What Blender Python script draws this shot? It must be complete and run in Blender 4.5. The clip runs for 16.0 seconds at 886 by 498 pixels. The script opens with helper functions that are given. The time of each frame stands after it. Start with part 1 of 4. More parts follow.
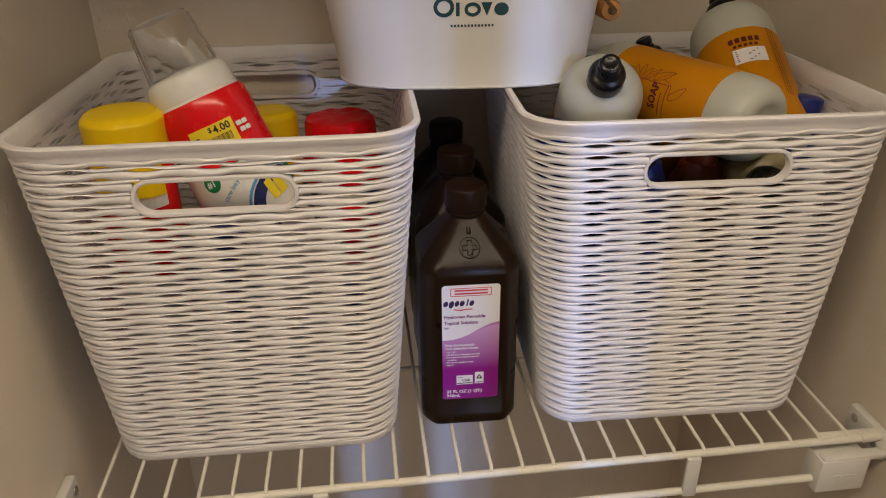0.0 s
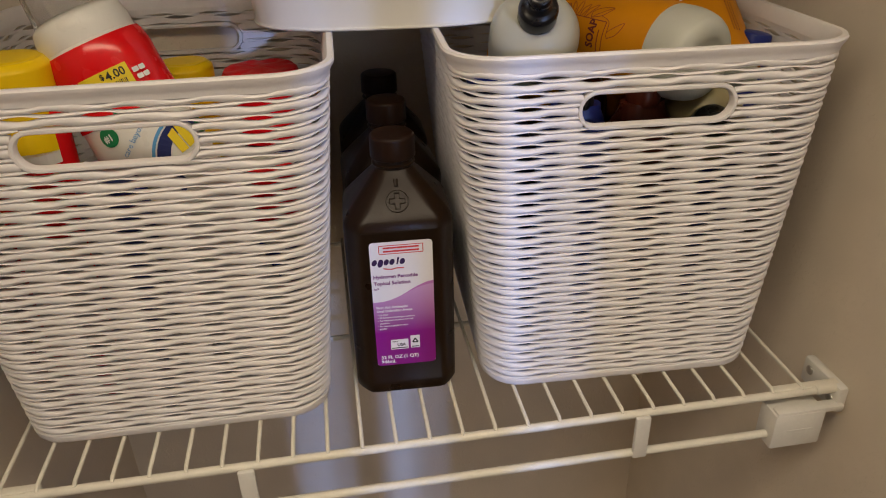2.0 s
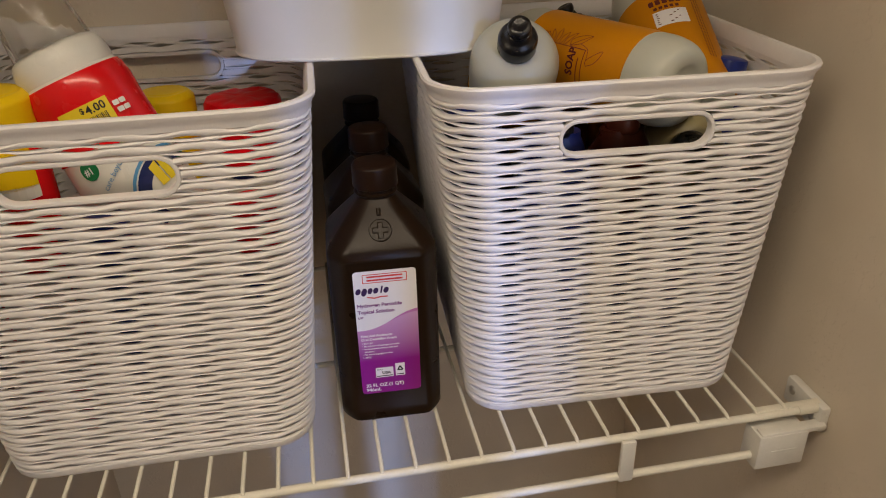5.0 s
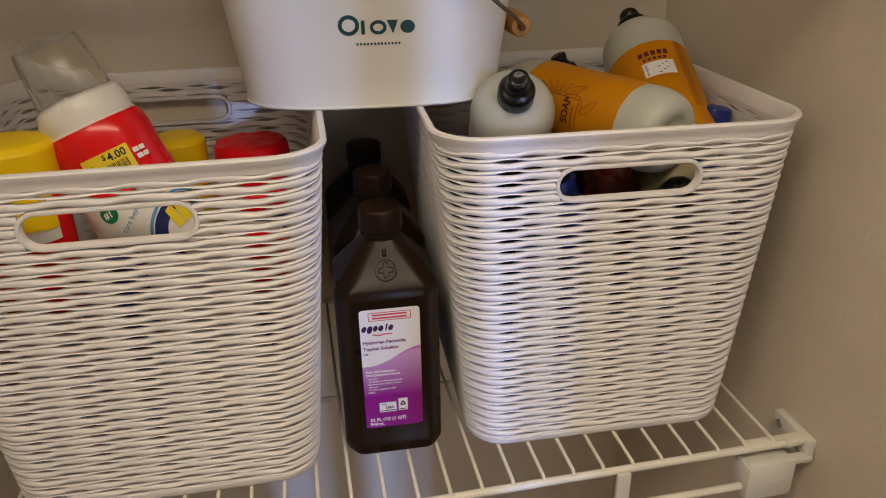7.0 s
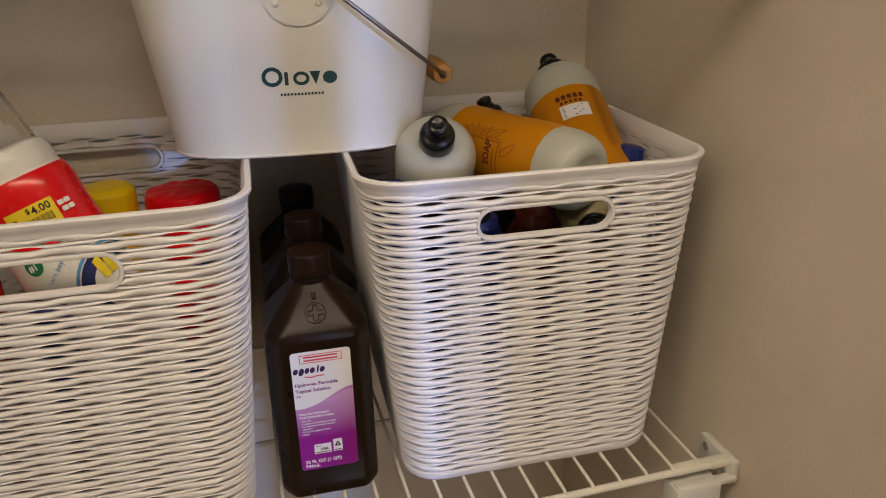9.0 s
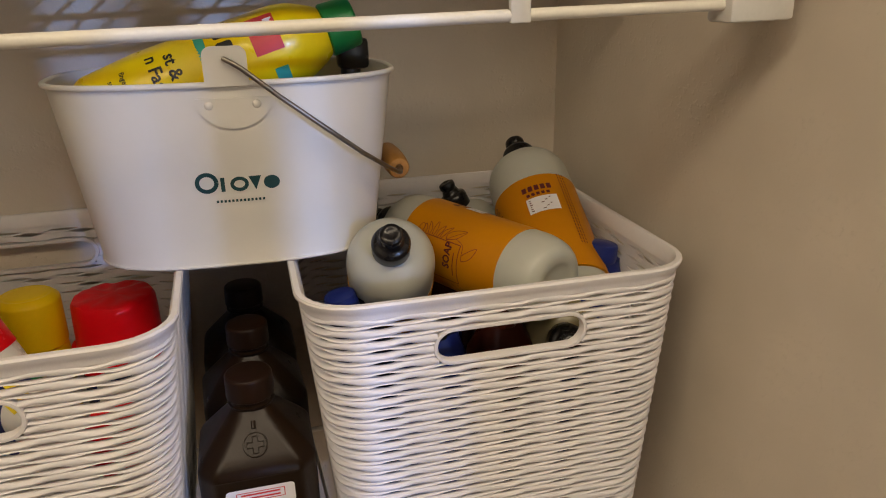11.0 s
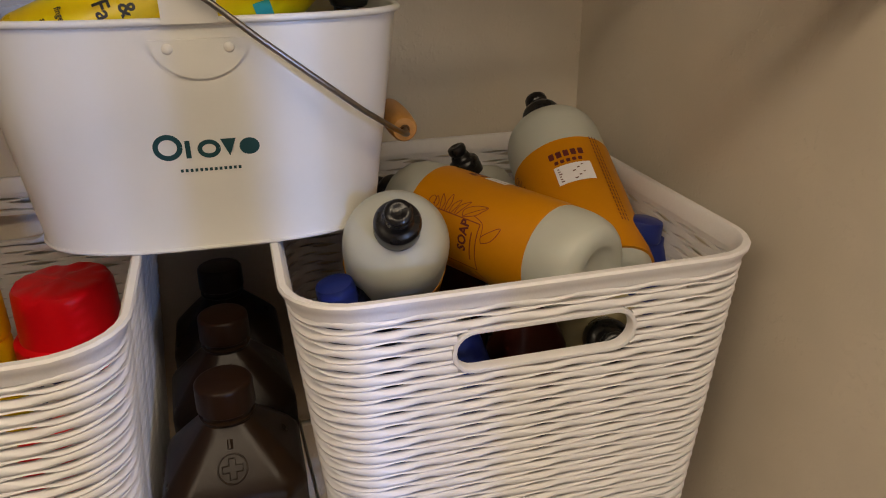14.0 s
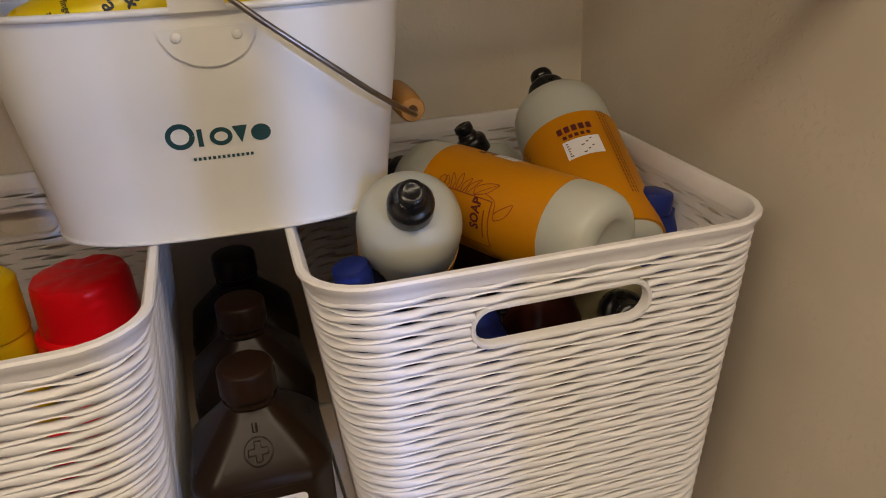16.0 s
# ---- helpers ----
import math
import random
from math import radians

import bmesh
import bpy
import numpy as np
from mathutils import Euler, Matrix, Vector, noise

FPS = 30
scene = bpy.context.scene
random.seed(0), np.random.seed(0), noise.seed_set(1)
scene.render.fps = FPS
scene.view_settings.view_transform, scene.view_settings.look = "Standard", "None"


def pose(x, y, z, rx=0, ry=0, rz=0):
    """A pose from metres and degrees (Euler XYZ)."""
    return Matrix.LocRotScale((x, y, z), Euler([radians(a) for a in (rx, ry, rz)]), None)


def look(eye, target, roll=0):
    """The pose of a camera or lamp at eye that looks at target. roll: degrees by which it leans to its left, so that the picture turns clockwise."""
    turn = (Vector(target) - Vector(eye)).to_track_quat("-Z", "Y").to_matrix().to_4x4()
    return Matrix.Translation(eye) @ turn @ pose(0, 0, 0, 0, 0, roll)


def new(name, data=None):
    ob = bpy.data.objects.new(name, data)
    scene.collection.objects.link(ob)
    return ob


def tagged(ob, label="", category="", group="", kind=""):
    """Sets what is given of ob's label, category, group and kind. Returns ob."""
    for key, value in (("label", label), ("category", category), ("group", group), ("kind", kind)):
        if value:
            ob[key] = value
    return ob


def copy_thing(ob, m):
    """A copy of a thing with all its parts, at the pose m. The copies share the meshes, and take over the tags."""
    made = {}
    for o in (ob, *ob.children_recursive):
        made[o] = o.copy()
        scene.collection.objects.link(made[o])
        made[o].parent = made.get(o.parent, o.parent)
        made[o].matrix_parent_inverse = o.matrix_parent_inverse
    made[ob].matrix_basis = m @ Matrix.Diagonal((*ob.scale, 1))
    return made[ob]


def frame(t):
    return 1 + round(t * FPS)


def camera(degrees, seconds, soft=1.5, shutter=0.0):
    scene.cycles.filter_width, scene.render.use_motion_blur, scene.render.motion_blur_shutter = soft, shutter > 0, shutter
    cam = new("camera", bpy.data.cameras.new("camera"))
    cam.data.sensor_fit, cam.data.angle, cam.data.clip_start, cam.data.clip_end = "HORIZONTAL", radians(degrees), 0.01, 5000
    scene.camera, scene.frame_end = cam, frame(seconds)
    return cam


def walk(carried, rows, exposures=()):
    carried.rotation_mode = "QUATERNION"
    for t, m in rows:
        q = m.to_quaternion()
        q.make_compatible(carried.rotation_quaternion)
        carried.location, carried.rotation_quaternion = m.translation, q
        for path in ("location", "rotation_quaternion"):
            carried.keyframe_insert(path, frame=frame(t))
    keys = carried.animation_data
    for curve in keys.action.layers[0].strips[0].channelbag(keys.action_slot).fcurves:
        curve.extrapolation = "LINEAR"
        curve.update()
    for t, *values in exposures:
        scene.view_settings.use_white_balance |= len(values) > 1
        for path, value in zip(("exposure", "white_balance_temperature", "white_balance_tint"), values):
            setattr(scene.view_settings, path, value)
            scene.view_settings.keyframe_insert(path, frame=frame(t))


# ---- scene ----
cam = camera(62.4, 16.0, soft=1.05)
PATH = [
    (0, (0.2170, -0.4340, 0.4231), (0.4230, 1.3358, -0.4857), -0.66),
    (0.5, (0.2230, -0.4274, 0.4063), (0.4250, 1.3311, -0.5239), -0.86),
    (1, (0.2350, -0.4194, 0.3766), (0.4450, 1.3260, -0.5781), -0.98),
    (1.5, (0.2390, -0.4186, 0.3836), (0.4670, 1.3181, -0.5814), -1.30),
    (2, (0.2540, -0.4118, 0.3879), (0.5240, 1.3208, -0.5723), -1.36),
    (2.5, (0.2560, -0.4088, 0.3880), (0.5460, 1.3227, -0.5702), -1.68),
    (3, (0.2560, -0.4078, 0.3880), (0.5660, 1.3235, -0.5652), -1.91),
    (3.5, (0.2560, -0.4058, 0.3891), (0.5720, 1.3273, -0.5590), -2.02),
    (4, (0.2580, -0.4059, 0.3911), (0.5740, 1.3291, -0.5520), -1.91),
    (6.5, (0.2460, -0.4166, 0.4097), (0.5690, 1.3503, -0.4712), -0.81),
    (7, (0.2420, -0.4248, 0.4154), (0.5970, 1.3481, -0.4392), -0.94),
    (7.5, (0.2450, -0.4442, 0.4268), (0.6560, 1.3317, -0.3968), -0.90),
    (8, (0.2540, -0.4472, 0.4287), (0.7030, 1.3307, -0.3688), -0.94),
    (10.3, (0.2670, -0.4149, 0.4188), (0.7920, 1.3625, -0.3337), -1.42),
    (10.5, (0.2770, -0.4060, 0.4221), (0.8120, 1.3692, -0.3264), -1.33),
    (11, (0.2960, -0.3804, 0.4620), (0.8490, 1.4147, -0.2238), -1.13),
    (11.5, (0.2990, -0.3597, 0.4437), (0.8730, 1.4284, -0.2443), 0.04),
    (12, (0.2940, -0.3575, 0.4388), (0.8820, 1.4229, -0.2575), 1.12),
    (12.5, (0.2870, -0.3573, 0.4328), (0.8670, 1.4206, -0.2776), 1.33),
    (13, (0.2940, -0.3428, 0.4463), (0.8730, 1.4287, -0.2813), 1.02),
    (13.5, (0.3040, -0.3057, 0.4456), (0.8750, 1.4557, -0.3094), 0.12),
    (14, (0.3080, -0.2855, 0.4403), (0.8750, 1.4640, -0.3461), -0.68),
    (14.5, (0.3100, -0.2833, 0.4324), (0.8720, 1.4533, -0.3855), -1.59),
    (15, (0.3100, -0.2884, 0.4352), (0.8640, 1.4437, -0.3969), -2.18),
    (15.5, (0.3050, -0.2864, 0.4373), (0.8540, 1.4458, -0.3998), -2.78),
    (16, (0.3010, -0.2865, 0.4403), (0.8510, 1.4466, -0.3928), -2.98),
]
walk(cam, [(t, look(eye, target, roll)) for t, eye, target, roll in PATH],
     exposures=[(0, 0.0, 6440, 10), (8.2, 0.0, 6440, 10), (10.6, 0.0, 6560, 10), (16, 0.0, 6560, 10)])

SUN, CEIL, WIN, HEADER = 2.3, 23.3, 8.2, 0.785
BASKET_L = pose(0.1210, 0.1845, 0.0018, 0, 0, -1.0)
BASKET_R = pose(0.4780, 0.1825, 0.0018, 0, 0, -2.5)
TIN_POSE = pose(0.3085, 0.2, 0.2722, 0, 0, -4.5)
Y_BASE, Y_TOP = (0.208, 0.205, 0.374), (0.412, 0.2, 0.437)
A_BASE, A_TOP = (0.4292, 0.2199, 0.1790), (0.4031, 0.0888, 0.2970)
B_BASE, B_TOP, B_SPIN = (0.5195, 0.0630, 0.2540), (0.4380, 0.2490, 0.2560), -22
C_BASE, C_TOP, C_SPIN = (0.5570, 0.1130, 0.2110), (0.5740, 0.2800, 0.3150), -100
D_BASE, D_TOP = (0.5820, 0.2750, 0.1150), (0.5090, 0.2900, 0.2700)
S_BASE, S_TOP, S_SPIN = (0.2000, 0.085, 0.018), (0.1265, 0.119, 0.200), 7

# ---- light ----
world = bpy.data.worlds.new("world")
scene.world = world
world.use_nodes = True
wn = world.node_tree.nodes
sky = wn.new("ShaderNodeTexSky")
sky.sky_type, sky.sun_disc = "NISHITA", False
sky.sun_elevation, sky.sun_rotation = radians(20), radians(180)
world.node_tree.links.new(sky.outputs["Color"], wn["Background"].inputs["Color"])
wn["Background"].inputs["Strength"].default_value = 0.1


def lamp(name, kind, m, energy, color, **settings):
    data = bpy.data.lights.new(name, kind)
    data.energy, data.color = energy, color
    for key, value in settings.items():
        setattr(data, key, value)
    ob = new(name, data)
    ob.matrix_world = m
    return ob


# daylight, cut into bands by the slits of the added far wall
lamp("sun", "SUN", look((1.03, -2.6, 0.62), (0.39, 0.04, 0.10)), SUN, (0.31, 0.48, 1.0), angle=radians(0.9))
# the long ceiling light of the room, out of the closet
lamp("ceiling_lamp", "AREA", look((0.52, -0.62, 1.17), (0.46, -0.25, 0.0)), CEIL, (1.0, 0.825, 0.60), shape="RECTANGLE", size=3.4, size_y=0.16)
# the window of the room beyond
lamp("window_light", "AREA", look((0.75, -2.60, 0.2), (0.15, 0.0, 0.12)), WIN, (0.74, 0.85, 1.0), shape="RECTANGLE", size=1.3, size_y=1.0)


# ---- materials ----
def nodes_of(name):
    mat = bpy.data.materials.new(name)
    mat.use_nodes = True
    nt = mat.node_tree
    return mat, nt, nt.nodes["Principled BSDF"]


def surface(name, color, rough=0.5, metal=0.0, vary=0.10, scale=40.0, bump=0.0, bump_scale=300.0, bump2=0.0, bump2_scale=30.0, trans=0.0, ior=1.45, coat=0.0, sss=0.0, rough_vary=0.1, stretch=(1, 1, 1), random=0.0):
    """A painted, moulded or metal surface with two scales of variation and relief."""
    mat, nt, p = nodes_of(name)
    new_node, link = nt.nodes.new, nt.links.new
    tc = new_node("ShaderNodeTexCoord")
    mp = new_node("ShaderNodeMapping")
    mp.inputs["Scale"].default_value = stretch
    link(tc.outputs["Object"], mp.inputs["Vector"])
    big, fine = new_node("ShaderNodeTexNoise"), new_node("ShaderNodeTexNoise")
    big.inputs["Scale"].default_value, fine.inputs["Scale"].default_value = scale, scale * 9
    big.inputs["Detail"].default_value = 5
    for n in (big, fine):
        link(mp.outputs["Vector"], n.inputs["Vector"])
    add = new_node("ShaderNodeMath")
    add.operation = "ADD"
    half = new_node("ShaderNodeMath")
    half.operation = "MULTIPLY"
    half.inputs[1].default_value = 0.4
    link(fine.outputs["Fac"], half.inputs[0])
    link(big.outputs["Fac"], add.inputs[0])
    link(half.outputs[0], add.inputs[1])
    ramp = new_node("ShaderNodeMapRange")
    ramp.inputs["From Min"].default_value, ramp.inputs["From Max"].default_value = 0.4, 1.0
    ramp.inputs["To Min"].default_value, ramp.inputs["To Max"].default_value = 1 - vary, 1 + vary * 0.6
    link(add.outputs[0], ramp.inputs["Value"])
    mul = new_node("ShaderNodeVectorMath")
    mul.operation = "SCALE"
    mul.inputs[0].default_value = color
    if random:
        info, rr_ = new_node("ShaderNodeObjectInfo"), new_node("ShaderNodeMapRange")
        rr_.inputs["To Min"].default_value, rr_.inputs["To Max"].default_value = 1 - random, 1 + random
        link(info.outputs["Random"], rr_.inputs["Value"])
        both = new_node("ShaderNodeMath")
        both.operation = "MULTIPLY"
        link(ramp.outputs[0], both.inputs[0])
        link(rr_.outputs[0], both.inputs[1])
        link(both.outputs[0], mul.inputs["Scale"])
    else:
        link(ramp.outputs[0], mul.inputs["Scale"])
    link(mul.outputs["Vector"], p.inputs["Base Color"])
    rv = new_node("ShaderNodeMapRange")
    rv.inputs["To Min"].default_value, rv.inputs["To Max"].default_value = max(0.02, rough - rough_vary), min(1, rough + rough_vary)
    link(big.outputs["Fac"], rv.inputs["Value"])
    link(rv.outputs[0], p.inputs["Roughness"])
    p.inputs["Metallic"].default_value, p.inputs["IOR"].default_value = metal, ior
    p.inputs["Transmission Weight"].default_value, p.inputs["Coat Weight"].default_value = trans, coat
    if sss:
        p.inputs["Subsurface Weight"].default_value, p.inputs["Subsurface Radius"].default_value = sss, (0.004, 0.003, 0.002)
    last = None
    for strength, sc, dist in ((bump, bump_scale, 0.0006), (bump2, bump2_scale, 0.003)):
        if strength:
            n, b = new_node("ShaderNodeTexNoise"), new_node("ShaderNodeBump")
            n.inputs["Scale"].default_value, n.inputs["Detail"].default_value = sc, 3
            link(mp.outputs["Vector"], n.inputs["Vector"])
            b.inputs["Strength"].default_value, b.inputs["Distance"].default_value = strength, dist
            link(n.outputs["Fac"], b.inputs["Height"])
            if last:
                link(last.outputs["Normal"], b.inputs["Normal"])
            last = b
    if last:
        link(last.outputs["Normal"], p.inputs["Normal"])
    return mat


def plaster(name, color):
    """Painted drywall with sprayed knock-down splats."""
    mat, nt, p = nodes_of(name)
    new_node, link = nt.nodes.new, nt.links.new
    tc = new_node("ShaderNodeTexCoord")
    warp, splat, mask, fine = [new_node("ShaderNodeTexNoise") for _ in range(4)]
    for n, sc, det in ((warp, 60, 2), (splat, 190, 2), (mask, 14, 2), (fine, 420, 3)):
        n.inputs["Scale"].default_value, n.inputs["Detail"].default_value = sc, det
        link(tc.outputs["Object"], n.inputs["Vector"])
    thr = new_node("ShaderNodeMapRange")
    thr.inputs["From Min"].default_value, thr.inputs["From Max"].default_value = 0.56, 0.68
    link(splat.outputs["Fac"], thr.inputs["Value"])
    mk = new_node("ShaderNodeMapRange")
    mk.inputs["From Min"].default_value, mk.inputs["From Max"].default_value = 0.40, 0.64
    link(mask.outputs["Fac"], mk.inputs["Value"])
    m1 = new_node("ShaderNodeMath")
    m1.operation = "MULTIPLY"
    link(thr.outputs[0], m1.inputs[0])
    link(mk.outputs[0], m1.inputs[1])
    b1, b2, b3 = [new_node("ShaderNodeBump") for _ in range(3)]
    for b, h, s, d in ((b1, fine.outputs["Fac"], 0.25, 0.0005), (b2, m1.outputs[0], 0.30, 0.0013), (b3, warp.outputs["Fac"], 0.15, 0.002)):
        b.inputs["Strength"].default_value, b.inputs["Distance"].default_value = s, d
        link(h, b.inputs["Height"])
    link(b1.outputs["Normal"], b2.inputs["Normal"])
    link(b2.outputs["Normal"], b3.inputs["Normal"])
    link(b3.outputs["Normal"], p.inputs["Normal"])
    mr = new_node("ShaderNodeMapRange")
    mr.inputs["To Min"].default_value, mr.inputs["To Max"].default_value = 0.90, 1.08
    link(mask.outputs["Fac"], mr.inputs["Value"])
    mul = new_node("ShaderNodeVectorMath")
    mul.operation = "SCALE"
    mul.inputs[0].default_value = color
    link(mr.outputs[0], mul.inputs["Scale"])
    link(mul.outputs["Vector"], p.inputs["Base Color"])
    p.inputs["Roughness"].default_value = 0.62
    return mat


def blend_print(name, low, high, z0, z1, rough=0.35):
    """A printed label whose ink runs from one colour to another up its height."""
    mat, nt, p = nodes_of(name)
    tc, sep, mr, mix = [nt.nodes.new(k) for k in ("ShaderNodeTexCoord", "ShaderNodeSeparateXYZ", "ShaderNodeMapRange", "ShaderNodeMix")]
    mix.data_type = "RGBA"
    nt.links.new(tc.outputs["Object"], sep.inputs[0])
    nt.links.new(sep.outputs["Z"], mr.inputs["Value"])
    mr.inputs["From Min"].default_value, mr.inputs["From Max"].default_value = z0, z1
    nt.links.new(mr.outputs[0], mix.inputs["Factor"])
    mix.inputs["A"].default_value, mix.inputs["B"].default_value = (*low, 1), (*high, 1)
    nt.links.new(mix.outputs["Result"], p.inputs["Base Color"])
    p.inputs["Roughness"].default_value = rough
    return mat


M_WALL = plaster("wall_paint", (0.69, 0.615, 0.51))
M_CEIL = surface("ceiling_paint", (0.75, 0.73, 0.69), 0.8, bump=0.3)
M_FLOOR = surface("floor_boards", (0.23, 0.15, 0.09), 0.45, stretch=(1, 12, 1), scale=6, vary=0.3)
M_WIRE = surface("white_vinyl_coating", (0.74, 0.71, 0.62), 0.38, vary=0.10, scale=60, bump=0.12, bump_scale=500)
M_CLIP = surface("white_bracket_plastic", (0.70, 0.69, 0.65), 0.5, vary=0.08, bump=0.1)
M_SCREW = surface("screw_steel", (0.55, 0.54, 0.5), 0.35, metal=1.0)
M_BASKET = surface("white_basket_plastic", (0.755, 0.730, 0.735), 0.42, vary=0.05, scale=25, bump=0.18, bump_scale=700, sss=0.05, random=0.02)
M_TIN = surface("white_enamelled_tin", (0.73, 0.71, 0.66), 0.34, vary=0.025, scale=12, bump=0.05, bump_scale=300, rough_vary=0.03)
M_TIN.node_tree.nodes["Principled BSDF"].inputs["Anisotropic"].default_value = 0.6
M_STEEL = surface("bail_wire_steel", (0.30, 0.27, 0.24), 0.32, metal=1.0, vary=0.25, scale=90)
M_WOOD = surface("turned_beech", (0.50, 0.25, 0.065), 0.45, vary=0.25, scale=40, stretch=(1, 0.12, 1), bump=0.2)
M_HOLE = surface("dark_bore_shade", (0.10, 0.05, 0.02), 0.8)
M_TEAL = surface("dark_teal_print", (0.010, 0.055, 0.062), 0.4, vary=0.05)
M_BROWN = surface("brown_bottle_plastic", (0.015, 0.0072, 0.0030), 0.30, vary=0.15, scale=30, bump=0.1, bump_scale=500, bump2=0.06, bump2_scale=40)
M_BCAP = surface("brown_cap_plastic", (0.018, 0.0075, 0.0035), 0.36, vary=0.12, bump=0.1)
M_BLACK = surface("black_plastic", (0.010, 0.009, 0.009), 0.28, vary=0.1)
M_LABEL = surface("white_label_paper", (0.78, 0.77, 0.80), 0.40, vary=0.04)
M_PURPLE = blend_print("purple_label_ink", (0.25, 0.008, 0.235), (0.60, 0.36, 0.64), 0.052, 0.097)
M_LILAC = surface("lilac_label_ink", (0.50, 0.20, 0.52), 0.4, vary=0.05)
M_INKD = surface("dark_purple_ink", (0.035, 0.012, 0.075), 0.45, vary=0.05)
M_INKP = surface("plum_ink", (0.20, 0.05, 0.20), 0.45, vary=0.05)
M_INKR = surface("red_ink", (0.62, 0.05, 0.05), 0.45, vary=0.05)
M_INKW = surface("white_ink", (0.82, 0.80, 0.82), 0.45, vary=0.05)
M_INKK = surface("black_ink", (0.015, 0.015, 0.018), 0.45, vary=0.05)
M_SOAP = surface("cloudy_clear_plastic", (0.50, 0.51, 0.455), 0.36, vary=0.04, scale=14, rough_vary=0.02, trans=0.08, sss=0.15)
M_ORANGE = surface("orange_label_film", (0.53, 0.205, 0.0015), 0.42, vary=0.06, scale=30)
M_OINK = surface("brown_label_ink", (0.20, 0.035, 0.006), 0.5, vary=0.05)
M_MAROON = surface("maroon_label_ink", (0.10, 0.010, 0.012), 0.5, vary=0.05)
M_RED = surface("glossy_red_sleeve", (0.74, 0.006, 0.010), 0.26, vary=0.06, coat=0.3)
M_REDCAP = surface("red_cap_plastic", (0.80, 0.004, 0.012), 0.32, vary=0.08, bump=0.05)
M_YELLOW = surface("yellow_cap_plastic", (0.82, 0.56, 0.004), 0.38, vary=0.06, bump=0.05)
M_STICKER = surface("yellow_price_sticker", (0.80, 0.62, 0.02), 0.5, vary=0.05)
M_WHITE = surface("white_bottle_plastic", (0.76, 0.75, 0.70), 0.30, vary=0.04)
M_CLEAR = surface("clear_cap_plastic", (0.95, 0.95, 0.93), 0.06, vary=0.02, rough_vary=0.03, trans=1.0, ior=1.22)
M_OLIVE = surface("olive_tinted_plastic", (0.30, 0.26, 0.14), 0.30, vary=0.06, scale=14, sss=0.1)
M_BLUE = surface("blue_plastic", (0.014, 0.025, 0.17), 0.34, vary=0.08)
M_NAVY = surface("navy_print", (0.012, 0.022, 0.12), 0.34, vary=0.08)
M_LBLUE = surface("light_blue_print", (0.10, 0.32, 0.62), 0.4, vary=0.05)
M_GREEN = surface("green_plastic", (0.012, 0.22, 0.055), 0.34, vary=0.08)
M_GREENP = surface("green_print", (0.01, 0.20, 0.07), 0.4, vary=0.05)
M_YBOTTLE = surface("yellow_bottle_sleeve", (0.86, 0.64, 0.004), 0.30, vary=0.05, coat=0.2)
M_TEALP = surface("sea_green_print", (0.05, 0.42, 0.36), 0.4, vary=0.05)
M_AMBER = surface("amber_bottle_plastic", (0.05, 0.010, 0.005), 0.3, vary=0.1)
M_DARK = surface("dark_indigo_plastic", (0.008, 0.009, 0.022), 0.34, vary=0.1)


for _m, _level in ((M_RED, 0.32), (M_REDCAP, 0.22), (M_BROWN, 0.24), (M_BCAP, 0.2), (M_YELLOW, 0.3), (M_ORANGE, 0.25), (M_BLUE, 0.3), (M_DARK, 0.25), (M_AMBER, 0.25)):
    _m.node_tree.nodes["Principled BSDF"].inputs["Specular IOR Level"].default_value = _level


# ---- mesh helpers ----
def part(name, bm, material, parent=None, label="", smooth=True, m=None):
    me = bpy.data.meshes.new(name)
    bm.normal_update()
    bm.to_mesh(me)
    bm.free()
    me.materials.append(material)
    if smooth:
        for f in me.polygons:
            f.use_smooth = True
        me.set_sharp_from_angle(angle=radians(38))
    ob = new(name, me)
    if parent:
        ob.parent = parent
    if m is not None:
        ob.matrix_basis = m
    if label:
        ob["label"] = label
    return ob


def thing(name, label, category, m=None, group="", kind=""):
    ob = new(name)
    ob.empty_display_size = 0.02
    if m is not None:
        ob.matrix_basis = m
    return tagged(ob, label, category, group, kind)


def box(x0, x1, y0, y1, z0, z1, bevel=0.0, segments=2):
    bm = bmesh.new()
    bmesh.ops.create_cube(bm, size=1.0)
    for v in bm.verts:
        v.co = Vector(((x0 + x1) / 2 + v.co.x * (x1 - x0), (y0 + y1) / 2 + v.co.y * (y1 - y0), (z0 + z1) / 2 + v.co.z * (z1 - z0)))
    if bevel:
        bmesh.ops.bevel(bm, geom=bm.edges[:], offset=bevel, segments=segments, affect="EDGES", profile=0.5)
    return bm


def loft(rings, closed=False, cap=True, bm=None):
    """Skin through rings of equal length; closed joins the last ring to the first."""
    bm = bm or bmesh.new()
    made = [[bm.verts.new(p) for p in r] for r in rings]
    n = len(made[0])
    pairs = list(zip(made, made[1:])) + ([(made[-1], made[0])] if closed else [])
    for a, b in pairs:
        for i in range(n):
            bm.faces.new((a[i], a[(i + 1) % n], b[(i + 1) % n], b[i]))
    if cap and not closed:
        bm.faces.new(made[0][::-1])
        bm.faces.new(made[-1])
    return bm


